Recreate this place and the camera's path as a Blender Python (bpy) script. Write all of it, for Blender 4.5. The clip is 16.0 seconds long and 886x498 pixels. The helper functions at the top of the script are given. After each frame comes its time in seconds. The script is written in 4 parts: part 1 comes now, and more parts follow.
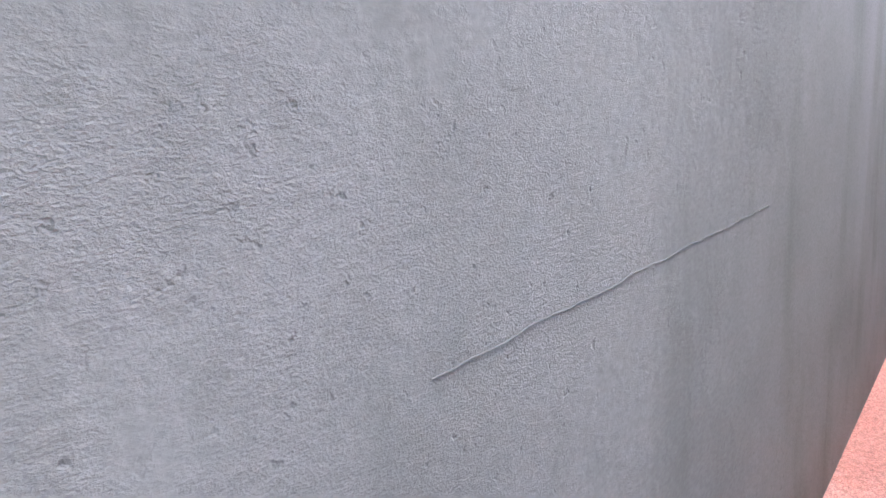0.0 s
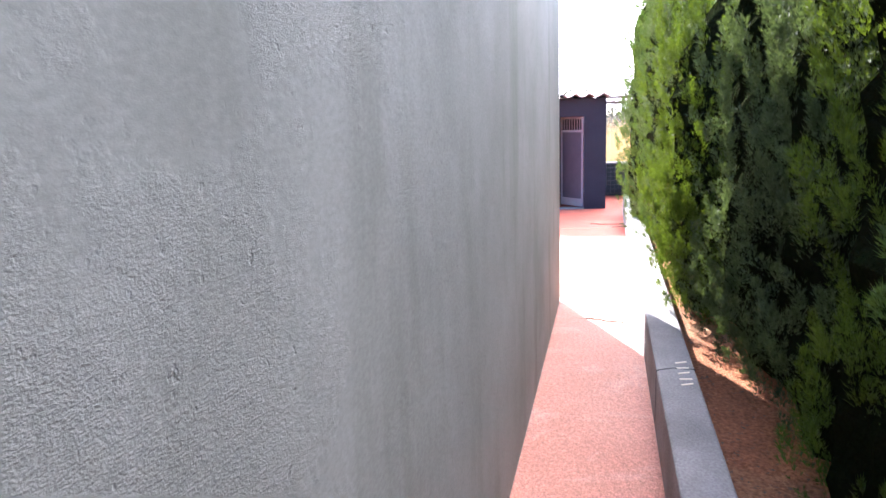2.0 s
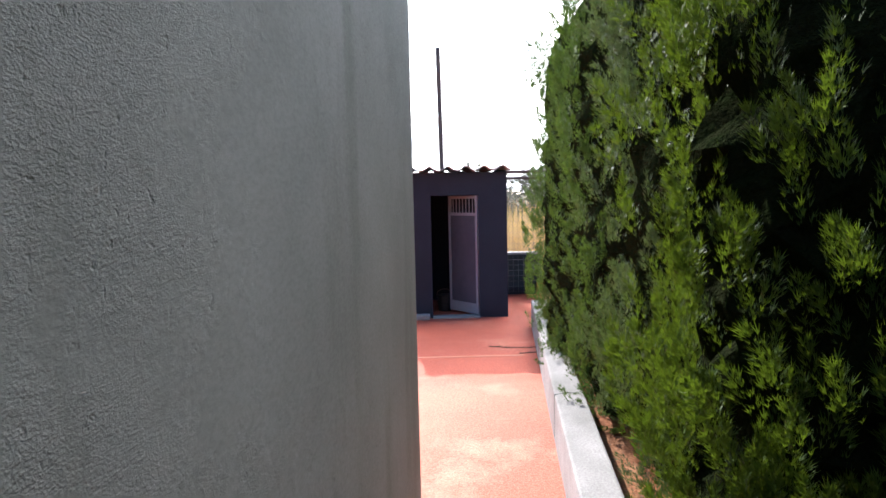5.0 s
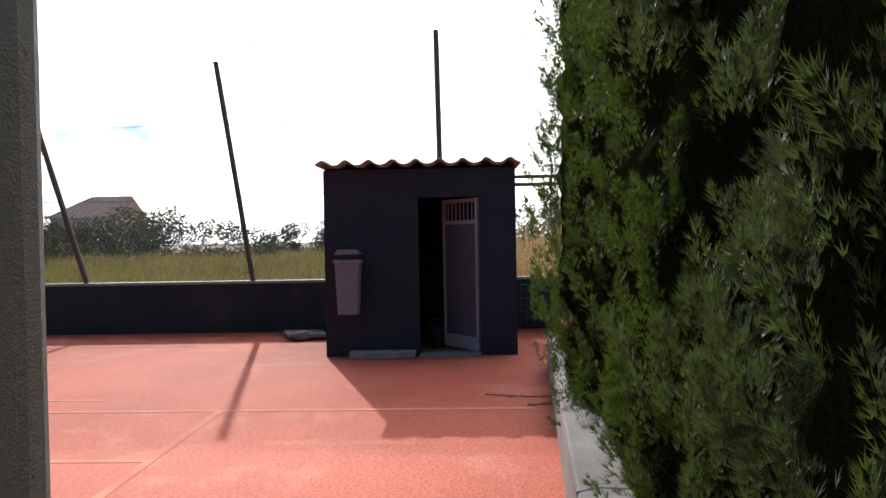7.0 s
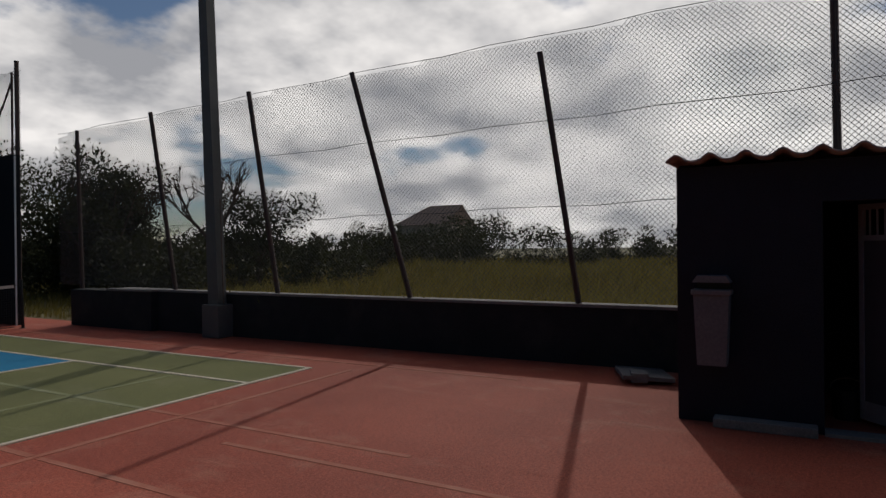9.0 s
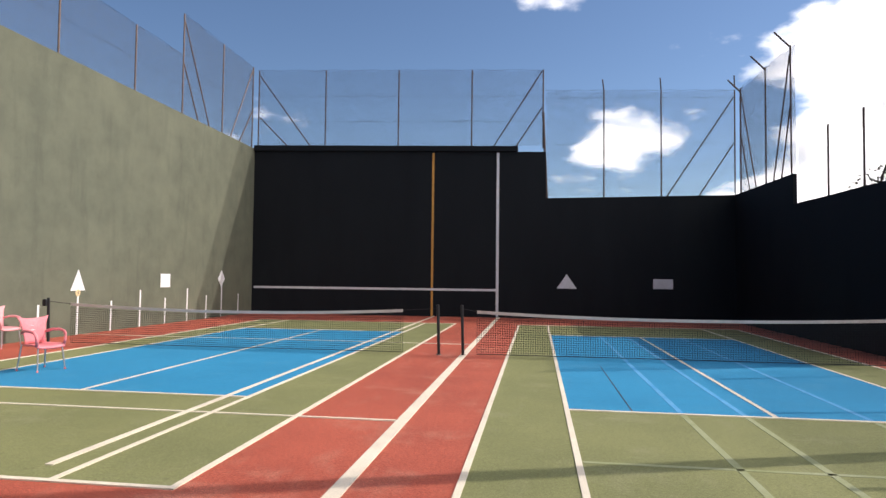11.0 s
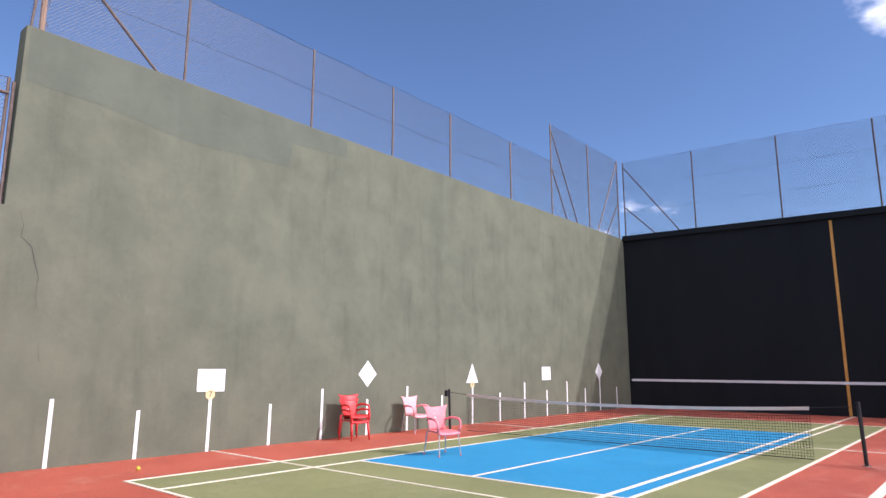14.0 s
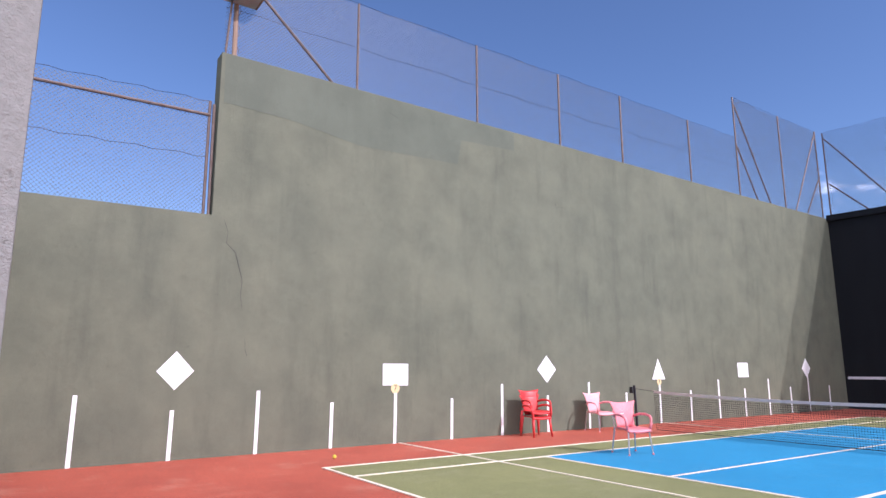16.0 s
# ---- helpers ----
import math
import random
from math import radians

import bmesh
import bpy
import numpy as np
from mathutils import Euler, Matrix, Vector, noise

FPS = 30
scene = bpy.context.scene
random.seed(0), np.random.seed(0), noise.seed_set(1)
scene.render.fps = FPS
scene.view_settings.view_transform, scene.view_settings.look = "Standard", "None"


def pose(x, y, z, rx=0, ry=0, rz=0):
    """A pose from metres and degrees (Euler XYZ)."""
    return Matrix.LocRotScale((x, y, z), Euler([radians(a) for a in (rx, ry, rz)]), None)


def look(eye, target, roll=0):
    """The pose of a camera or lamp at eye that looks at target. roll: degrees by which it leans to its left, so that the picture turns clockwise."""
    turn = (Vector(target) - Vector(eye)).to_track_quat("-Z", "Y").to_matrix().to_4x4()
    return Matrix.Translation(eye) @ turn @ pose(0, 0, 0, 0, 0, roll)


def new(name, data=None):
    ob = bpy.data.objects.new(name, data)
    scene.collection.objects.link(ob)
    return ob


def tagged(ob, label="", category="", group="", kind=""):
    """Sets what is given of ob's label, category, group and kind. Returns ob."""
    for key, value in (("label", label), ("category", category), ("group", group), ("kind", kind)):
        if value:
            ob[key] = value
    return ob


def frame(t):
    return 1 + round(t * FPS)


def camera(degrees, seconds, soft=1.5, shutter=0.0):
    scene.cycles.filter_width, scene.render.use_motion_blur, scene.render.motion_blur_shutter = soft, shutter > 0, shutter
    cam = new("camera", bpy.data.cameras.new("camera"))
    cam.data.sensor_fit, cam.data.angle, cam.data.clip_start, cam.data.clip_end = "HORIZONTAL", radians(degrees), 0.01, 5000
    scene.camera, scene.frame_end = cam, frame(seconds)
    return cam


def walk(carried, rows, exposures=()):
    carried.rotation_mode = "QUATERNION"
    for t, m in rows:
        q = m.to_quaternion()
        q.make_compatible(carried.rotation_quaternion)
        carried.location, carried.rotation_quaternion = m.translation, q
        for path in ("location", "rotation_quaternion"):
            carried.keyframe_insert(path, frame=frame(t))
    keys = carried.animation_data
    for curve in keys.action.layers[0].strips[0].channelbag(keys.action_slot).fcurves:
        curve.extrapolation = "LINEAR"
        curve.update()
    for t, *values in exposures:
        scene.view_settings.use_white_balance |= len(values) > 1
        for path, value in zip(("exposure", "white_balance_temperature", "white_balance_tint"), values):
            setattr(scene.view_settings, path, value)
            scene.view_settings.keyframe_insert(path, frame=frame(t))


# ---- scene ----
cam = camera(69.0, 16.0)
PATH = [
    (0, (1.0, -1.80, 1.87), (2.582, -0.65, 1.454), -5.0),
    (0.5, (1.598, -1.855, 1.899), (3.359, -0.999, 1.492), -4.2),
    (1, (2.396, -1.834, 1.938), (4.257, -1.239, 1.511), -3.0),
    (1.5, (3.032, -1.942, 2.015), (4.941, -1.512, 1.601), -2.7),
    (2, (3.65, -2.033, 2.023), (5.589, -1.739, 1.632), -2.2),
    (2.5, (4.276, -2.129, 2.038), (6.235, -1.974, 1.665), -1.8),
    (3, (4.881, -2.175, 2.022), (6.85, -2.093, 1.679), -1.5),
    (3.5, (5.547, -2.244, 2.019), (7.527, -2.211, 1.739), -1.4),
    (4, (6.234, -2.323, 2.013), (8.222, -2.322, 1.792), -1.5),
    (4.5, (6.904, -2.341, 2.019), (8.895, -2.347, 1.825), -1.6),
    (5, (7.562, -2.382, 2.016), (9.555, -2.392, 1.848), -1.3),
    (7.5, (10.435, -2.851, 1.41), (12.433, -2.772, 1.398), -1.1),
    (8, (10.926, -2.779, 1.485), (12.92, -2.625, 1.471), -1.3),
    (8.5, (11.26, -2.579, 1.636), (13.198, -2.089, 1.614), -1.4),
    (9, (11.604, -2.114, 1.634), (13.348, -1.135, 1.631), -0.6),
    (9.5, (11.808, -1.564, 1.586), (13.082, -0.022, 1.607), -0.1),
    (10, (11.984, -1.282, 1.592), (12.487, 0.653, 1.622), 0.1),
    (10.2, (11.974, -1.175, 1.605), (12.286, 0.8, 1.641), 0.3),
    (12.5, (11.997, -0.635, 1.733), (11.005, 1.085, 1.974), 0.3),
    (13, (12.016, -0.583, 1.718), (10.911, 1.056, 2.021), 0.2),
    (13.5, (12.012, -0.535, 1.671), (10.818, 1.033, 2.011), 0.1),
    (14, (11.946, -0.503, 1.631), (10.658, 0.984, 1.989), 0.1),
    (14.5, (11.849, -0.433, 1.59), (10.46, 0.958, 1.956), -0.0),
    (15, (11.776, -0.368, 1.541), (10.294, 0.924, 1.91), -0.1),
    (15.5, (11.703, -0.352, 1.523), (10.146, 0.849, 1.889), -0.1),
    (16, (11.628, -0.357, 1.496), (9.997, 0.743, 1.857), -0.1),
]
EXPOSURES = [(0.0, 2.68, 5950, 25), (0.8, 2.8, 5920, 22), (1.5, 2.9, 5900, 20), (2.5, 2.72, 5920, 19), (3.5, 2.0, 5950, 13), (5.2, 1.42, 6050, 11), (7.3, -0.25, 6400, 10), (8.2, -1.6, 6450, 10), (9.0, -2.15, 6500, 11), (9.6, -1.95, 6500, 11), (10.2, -1.2, 6500, 14), (12.3, -0.1, 6300, 15), (13.5, -0.2, 6050, 19), (14.5, -0.15, 5750, 25), (16.0, -0.2, 5700, 26)]
walk(cam, [(t, look(eye, target, roll)) for t, eye, target, roll in PATH], EXPOSURES)

# ---- sky and sun ----
SUN = Vector((3.10, 1.17, 2.39)).normalized()
world = bpy.data.worlds.new("world")
scene.world = world
world.use_nodes = True
wt = world.node_tree
wt.nodes.clear()


def wnode(kind, **inputs):
    n = wt.nodes.new(kind)
    for k, v in inputs.items():
        n.inputs[k].default_value = v
    return n


w_out = wnode("ShaderNodeOutputWorld")
w_bg = wnode("ShaderNodeBackground", Strength=0.16)
w_sky = wnode("ShaderNodeTexSky")
w_sky.sky_type = "NISHITA"
w_sky.sun_disc = False
w_sky.sun_elevation = math.asin(SUN.z)
w_sky.sun_rotation = math.atan2(SUN.x, SUN.y)
w_sky.air_density, w_sky.dust_density, w_sky.ozone_density = 1.0, 0.25, 4.0
w_co = wnode("ShaderNodeTexCoord")
w_sep = wnode("ShaderNodeSeparateXYZ")
wt.links.new(w_co.outputs["Generated"], w_sep.inputs[0])


def wmath(op, a, b):
    n = wt.nodes.new("ShaderNodeMath")
    n.operation = op
    for i, v in enumerate((a, b)):
        if isinstance(v, (int, float)):
            n.inputs[i].default_value = v
        else:
            wt.links.new(v, n.inputs[i])
    return n.outputs[0]


w_z = wmath("ADD", wmath("MAXIMUM", w_sep.outputs[2], 0.0), 0.32)
w_vec = wt.nodes.new("ShaderNodeCombineXYZ")
wt.links.new(wmath("DIVIDE", w_sep.outputs[0], w_z), w_vec.inputs[0])
wt.links.new(wmath("DIVIDE", w_sep.outputs[1], w_z), w_vec.inputs[1])
w_noise = wnode("ShaderNodeTexNoise", Scale=1.5, Detail=7.0, Roughness=0.52)
wt.links.new(w_vec.outputs[0], w_noise.inputs["Vector"])
w_cov = wmath("ADD", w_noise.outputs[0], wmath("MULTIPLY", w_sep.outputs[0], 0.22))
w_ramp = wt.nodes.new("ShaderNodeMapRange")
w_ramp.interpolation_type = "SMOOTHSTEP"
w_ramp.inputs["From Min"].default_value, w_ramp.inputs["From Max"].default_value = 0.53, 0.61
wt.links.new(w_cov, w_ramp.inputs["Value"])
w_shade = wnode("ShaderNodeTexNoise", Scale=2.6, Detail=5.0, Roughness=0.55)
wt.links.new(w_vec.outputs[0], w_shade.inputs["Vector"])
w_col = wt.nodes.new("ShaderNodeMix")
w_col.data_type = "RGBA"
w_col.inputs[6].default_value, w_col.inputs[7].default_value = (9.0, 9.2, 9.8, 1), (25.0, 24.3, 23.5, 1)
w_sr = wt.nodes.new("ShaderNodeMapRange")
w_sr.inputs["From Min"].default_value, w_sr.inputs["From Max"].default_value = 0.35, 0.62
wt.links.new(w_shade.outputs[0], w_sr.inputs["Value"])
wt.links.new(w_sr.outputs[0], w_col.inputs[0])
w_mix = wt.nodes.new("ShaderNodeMix")
w_mix.data_type = "RGBA"
wt.links.new(w_ramp.outputs[0], w_mix.inputs[0])
wt.links.new(w_sky.outputs[0], w_mix.inputs[6])
wt.links.new(w_col.outputs[2], w_mix.inputs[7])
wt.links.new(w_mix.outputs[2], w_bg.inputs["Color"])
wt.links.new(w_bg.outputs[0], w_out.inputs[0])

sun = new("sun", bpy.data.lights.new("sun", "SUN"))
sun.data.energy, sun.data.angle, sun.data.color = 5.0, radians(0.55), (1.0, 0.94, 0.85)
sun.matrix_world = look(SUN * 60, (0, 0, 0))


# ---- materials ----
def material(name, base, other=None, scale=3.0, rough=0.8, grain=60.0, bump=0.2, metal=0.0, third=None, sheer=0.0, piece=0.0, dist=0.01, streak=False, patchy=False, speck=0.16, gloss=0.5):
    """base and other blend by a coarse noise, third enters as stains; grain drives a fine relief."""
    m = bpy.data.materials.new(name)
    m.use_nodes = True
    nt = m.node_tree
    b = nt.nodes["Principled BSDF"]
    b.inputs["Roughness"].default_value, b.inputs["Metallic"].default_value = rough, metal
    b.inputs["Specular IOR Level"].default_value = gloss
    co = nt.nodes.new("ShaderNodeTexCoord").outputs["Object"]
    if piece < 0:
        co = nt.nodes.new("ShaderNodeNewGeometry").outputs["Position"]
    vec = co
    if streak:
        mp = nt.nodes.new("ShaderNodeMapping")
        mp.inputs["Scale"].default_value = (1, 1, 0.25)
        nt.links.new(co, mp.inputs[0])
        vec = mp.outputs[0]

    def noise_tex(s, d, v):
        n = nt.nodes.new("ShaderNodeTexNoise")
        n.inputs["Scale"].default_value, n.inputs["Detail"].default_value, n.inputs["Roughness"].default_value = s, d, 0.6
        nt.links.new(v, n.inputs["Vector"])
        return n.outputs[0]

    def span(v, a, c):
        n = nt.nodes.new("ShaderNodeMapRange")
        n.inputs["From Min"].default_value, n.inputs["From Max"].default_value = a, c
        nt.links.new(v, n.inputs["Value"])
        return n.outputs[0]

    def blend(f, a, c):
        n = nt.nodes.new("ShaderNodeMix")
        n.data_type = "RGBA"
        nt.links.new(f, n.inputs[0])
        for i, v in ((6, a), (7, c)):
            if isinstance(v, tuple):
                n.inputs[i].default_value = (*v, 1)
            else:
                nt.links.new(v, n.inputs[i])
        return n.outputs[2]

    col = blend(span(noise_tex(scale, 6, vec), 0.3, 0.7), base, other or tuple(c * 0.82 for c in base))
    if third:
        col = blend(span(noise_tex(scale * 0.37, 8, vec), 0.52, 0.72), col, third)
    fine = noise_tex(grain, 4, co)
    dark = nt.nodes.new("ShaderNodeHueSaturation")
    nt.links.new(col, dark.inputs["Color"])
    val = nt.nodes.new("ShaderNodeMapRange")
    val.inputs["From Min"].default_value, val.inputs["From Max"].default_value = 0.3, 0.7
    val.inputs["To Min"].default_value, val.inputs["To Max"].default_value = 1 - speck, 1 + speck * 0.9
    nt.links.new(fine, val.inputs["Value"])
    out = val.outputs[0]
    if piece > 0:
        g = nt.nodes.new("ShaderNodeNewGeometry")
        mr = nt.nodes.new("ShaderNodeMapRange")
        mr.inputs["To Min"].default_value, mr.inputs["To Max"].default_value = 1 - piece, 1 + piece
        nt.links.new(g.outputs["Random Per Island"], mr.inputs["Value"])
        mu = nt.nodes.new("ShaderNodeMath")
        mu.operation = "MULTIPLY"
        nt.links.new(mr.outputs[0], mu.inputs[0])
        nt.links.new(out, mu.inputs[1])
        out = mu.outputs[0]
    nt.links.new(out, dark.inputs["Value"])
    nt.links.new(dark.outputs[0], b.inputs["Base Color"])
    if patchy:
        pm = nt.nodes.new("ShaderNodeMath")
        pm.operation = "MULTIPLY"
        nt.links.new(fine, pm.inputs[0])
        nt.links.new(span(noise_tex(2.3, 3, co), 0.38, 0.6), pm.inputs[1])
        fine = pm.outputs[0]
    if bump:
        bp = nt.nodes.new("ShaderNodeBump")
        bp.inputs["Strength"].default_value, bp.inputs["Distance"].default_value = bump, dist
        nt.links.new(fine, bp.inputs["Height"])
        nt.links.new(bp.outputs[0], b.inputs["Normal"])
    if sheer:
        tr = nt.nodes.new("ShaderNodeBsdfTransparent")
        mx = nt.nodes.new("ShaderNodeMixShader")
        nt.links.new(span(noise_tex(9.0, 5, co), -0.3, 1.6), mx.inputs[0])
        nt.links.new(tr.outputs[0], mx.inputs[1])
        nt.links.new(b.outputs[0], mx.inputs[2])
        nt.links.new(mx.outputs[0], nt.nodes["Material Output"].inputs[0])
    return m


def tex_kit(name, rough, gloss):
    """A fresh material with small helpers for noise, ranges and blends."""
    m = bpy.data.materials.new(name)
    m.use_nodes = True
    nt = m.node_tree
    b = nt.nodes["Principled BSDF"]
    b.inputs["Roughness"].default_value, b.inputs["Specular IOR Level"].default_value = rough, gloss
    co = nt.nodes.new("ShaderNodeTexCoord").outputs["Object"]

    def stretch(sx, sy, sz, rx=0.0, ry=0.0):
        mp = nt.nodes.new("ShaderNodeMapping")
        mp.inputs["Scale"].default_value = (sx, sy, sz)
        mp.inputs["Rotation"].default_value = (rx, ry, 0)
        nt.links.new(co, mp.inputs[0])
        return mp.outputs[0]

    def noise(s, d, v=None, rough_=0.6):
        n = nt.nodes.new("ShaderNodeTexNoise")
        n.inputs["Scale"].default_value, n.inputs["Detail"].default_value, n.inputs["Roughness"].default_value = s, d, rough_
        nt.links.new(v or co, n.inputs["Vector"])
        return n.outputs[0]

    def span(v, a, c, lo=0.0, hi=1.0):
        n = nt.nodes.new("ShaderNodeMapRange")
        for k, x in (("From Min", a), ("From Max", c), ("To Min", lo), ("To Max", hi)):
            n.inputs[k].default_value = x
        nt.links.new(v, n.inputs["Value"])
        return n.outputs[0]

    def calc(op, a, c):
        n = nt.nodes.new("ShaderNodeMath")
        n.operation = op
        for i, v in enumerate((a, c)):
            if isinstance(v, (int, float)):
                n.inputs[i].default_value = v
            else:
                nt.links.new(v, n.inputs[i])
        return n.outputs[0]

    def blend(f, a, c):
        n = nt.nodes.new("ShaderNodeMix")
        n.data_type = "RGBA"
        nt.links.new(f, n.inputs[0])
        for i, v in ((6, a), (7, c)):
            if isinstance(v, tuple):
                n.inputs[i].default_value = (*v, 1)
            else:
                nt.links.new(v, n.inputs[i])
        return n.outputs[2]

    def finish(col, value, height, strength, dist):
        hs = nt.nodes.new("ShaderNodeHueSaturation")
        nt.links.new(col, hs.inputs["Color"])
        nt.links.new(value, hs.inputs["Value"])
        nt.links.new(hs.outputs[0], b.inputs["Base Color"])
        bp = nt.nodes.new("ShaderNodeBump")
        bp.inputs["Strength"].default_value, bp.inputs["Distance"].default_value = strength, dist
        nt.links.new(height, bp.inputs["Height"])
        nt.links.new(bp.outputs[0], b.inputs["Normal"])
        return m

    return stretch, noise, span, calc, blend, finish


def plaster_material(name, base, other, stain, strength, drips):
    """Hand-thrown sand render: grainy patches, smooth trowelled patches, drips, blotches and pits."""
    stretch, noise, span, calc, blend, finish = tex_kit(name, 0.92, 0.15)
    col = blend(span(noise(1.1, 7), 0.34, 0.66), base, other)
    col = blend(span(noise(2.4, 7, stretch(1, 1, 0.16)), 0.53, 0.78, 0.0, drips * 0.8), col, stain)
    col = blend(span(noise(5.5, 8, None, 0.7), 0.60, 0.78, 0.0, 0.55), col, stain)
    col = blend(span(noise(0.42, 4), 0.5, 0.66, 0.0, 0.4), col, tuple(c * 1.12 for c in base))
    sandy = span(noise(1.7, 6), 0.45, 0.6, 0.08, 1.0)
    grain = noise(210, 3, stretch(1, 1, 1.5, 0.0, 0.5))
    coarse = noise(75, 4, stretch(0.7, 1, 1.4, 0.0, 0.45))
    pits = span(noise(34, 3), 0.64, 0.72)
    height = calc("MULTIPLY", calc("ADD", grain, calc("MULTIPLY", coarse, 0.7)), sandy)
    height = calc("SUBTRACT", height, calc("MULTIPLY", calc("MULTIPLY", pits, sandy), 0.7))
    value = calc("SUBTRACT", span(coarse, 0.3, 0.7, 0.9, 1.1), calc("MULTIPLY", calc("MULTIPLY", pits, sandy), 0.22))
    return finish(col, value, height, strength, 0.006)


def court_material(name, base, other, worn, speck, rough=0.85, gloss=0.12):
    """Painted porous court surface: aggregate grain, scuffs, dusty and rubbed patches."""
    stretch, noise, span, calc, blend, finish = tex_kit(name, rough, gloss)
    col = blend(span(noise(0.55, 8), 0.36, 0.64), base, other)
    col = blend(span(noise(0.9, 9, None, 0.7), 0.54, 0.74, 0.0, 0.75), col, worn)
    col = blend(span(noise(3.0, 6, stretch(1, 0.25, 1)), 0.58, 0.76, 0.0, 0.45), col, worn)
    col = blend(span(noise(6.5, 7), 0.62, 0.75, 0.0, 0.5), col, tuple(c * 0.6 for c in base))
    fine = noise(130, 3)
    mid = noise(38, 4)
    value = calc("MULTIPLY", span(fine, 0.3, 0.7, 1 - speck, 1 + speck), span(mid, 0.3, 0.7, 1 - speck * 0.5, 1 + speck * 0.5))
    return finish(col, value, calc("ADD", fine, calc("MULTIPLY", mid, 0.8)), 0.7, 0.006)


def leaf_material(name, a, c, glow):
    m = material(name, a, c, 1.2, 0.6, 30, 0, piece=0.4, gloss=0.25)
    nt = m.node_tree
    b = nt.nodes["Principled BSDF"]
    tl = nt.nodes.new("ShaderNodeBsdfTranslucent")
    tl.inputs["Color"].default_value = (*glow, 1)
    mx = nt.nodes.new("ShaderNodeMixShader")
    mx.inputs[0].default_value = 0.28
    nt.links.new(b.outputs[0], mx.inputs[1])
    nt.links.new(tl.outputs[0], mx.inputs[2])
    nt.links.new(mx.outputs[0], nt.nodes["Material Output"].inputs[0])
    return m


M_wall = plaster_material("green_plaster", (0.146, 0.151, 0.107), (0.112, 0.119, 0.087), (0.068, 0.076, 0.06), 0.6, 0.6)
M_patch = plaster_material("repainted_plaster", (0.122, 0.134, 0.102), (0.104, 0.115, 0.088), (0.08, 0.088, 0.07), 0.5, 0.4)
M_crack_green = material("crack_green", (0.05, 0.055, 0.045), None, 8.0, 0.95, 80, 0.1)
M_cement = plaster_material("rough_render", (0.262, 0.264, 0.248), (0.198, 0.204, 0.186), (0.13, 0.138, 0.113), 0.52, 1.0)
M_front = material("black_green_paint", (0.0075, 0.0095, 0.0125), (0.005, 0.0065, 0.009), 1.0, 0.8, 50, 0.2, third=(0.010, 0.0125, 0.014), streak=True, gloss=0.2)
M_slate = material("slate_paint", (0.023, 0.025, 0.037), (0.018, 0.019, 0.029), 2.0, 0.85, 60, 0.3, gloss=0.2)
M_lowwall = material("dark_low_wall", (0.031, 0.034, 0.038), (0.022, 0.025, 0.028), 2.0, 0.9, 50, 0.3, third=(0.055, 0.055, 0.052), gloss=0.2)
M_concrete = material("concrete", (0.27, 0.255, 0.25), (0.20, 0.19, 0.185), 3.0, 0.92, 70, 0.5, third=(0.15, 0.142, 0.135), speck=0.22, gloss=0.2)
M_red = court_material("red_court", (0.45, 0.105, 0.062), (0.36, 0.082, 0.05), (0.52, 0.23, 0.16), 0.6, 0.72, 0.22)
M_path = court_material("faded_path", (0.47, 0.205, 0.145), (0.40, 0.15, 0.10), (0.56, 0.36, 0.29), 0.5, 0.66, 0.4)
M_green = court_material("green_court", (0.232, 0.235, 0.102), (0.195, 0.20, 0.088), (0.275, 0.27, 0.15), 0.26)
M_blue = court_material("blue_court", (0.036, 0.255, 0.45), (0.032, 0.23, 0.41), (0.065, 0.265, 0.43), 0.2)
M_line = material("white_line", (0.80, 0.71, 0.56), (0.70, 0.61, 0.47), 2.5, 0.85, 120, 0.2, third=(0.62, 0.54, 0.44), gloss=0.2)
M_ghost_red = material("worn_line_on_red", (0.52, 0.25, 0.18), (0.46, 0.16, 0.105), 2.5, 0.9, 120, 0.2, third=(0.42, 0.11, 0.07), gloss=0.15)
M_ghost_green = material("worn_line_on_green", (0.36, 0.37, 0.23), (0.28, 0.30, 0.15), 2.5, 0.9, 120, 0.2, third=(0.24, 0.26, 0.11), gloss=0.15)
M_ghost_blue = material("worn_line_on_blue", (0.14, 0.37, 0.60), (0.06, 0.30, 0.57), 2.5, 0.9, 120, 0.2, gloss=0.15)
M_white = material("white_paint", (0.80, 0.80, 0.79), (0.74, 0.74, 0.73), 3.0, 0.7, 60, 0.1)
M_grey_mark = material("grey_white_paint", (0.62, 0.62, 0.64), (0.52, 0.52, 0.54), 3.0, 0.75, 60, 0.1)
M_yellow = material("ochre_paint", (0.50, 0.25, 0.05), (0.42, 0.20, 0.04), 3.0, 0.75, 60, 0.1)
M_disc = material("pale_yellow_paint", (0.72, 0.56, 0.30), None, 3.0, 0.75, 60, 0.1)
M_dark = material("dark_ink", (0.03, 0.03, 0.03), None, 3.0, 0.7, 60, 0.0)
M_soil = material("red_soil", (0.30, 0.125, 0.062), (0.21, 0.085, 0.045), 3.5, 0.95, 45, 1.0, third=(0.25, 0.15, 0.085), dist=0.03, speck=0.4, gloss=0.1)
M_field = material("field_ground", (0.14, 0.12, 0.05), (0.09, 0.09, 0.035), 0.3, 0.95, 8, 0.6, third=(0.2, 0.16, 0.08))
M_post = material("rusty_post", (0.06, 0.045, 0.045), (0.10, 0.06, 0.045), 6.0, 0.6, 60, 0.2, metal=0.4)
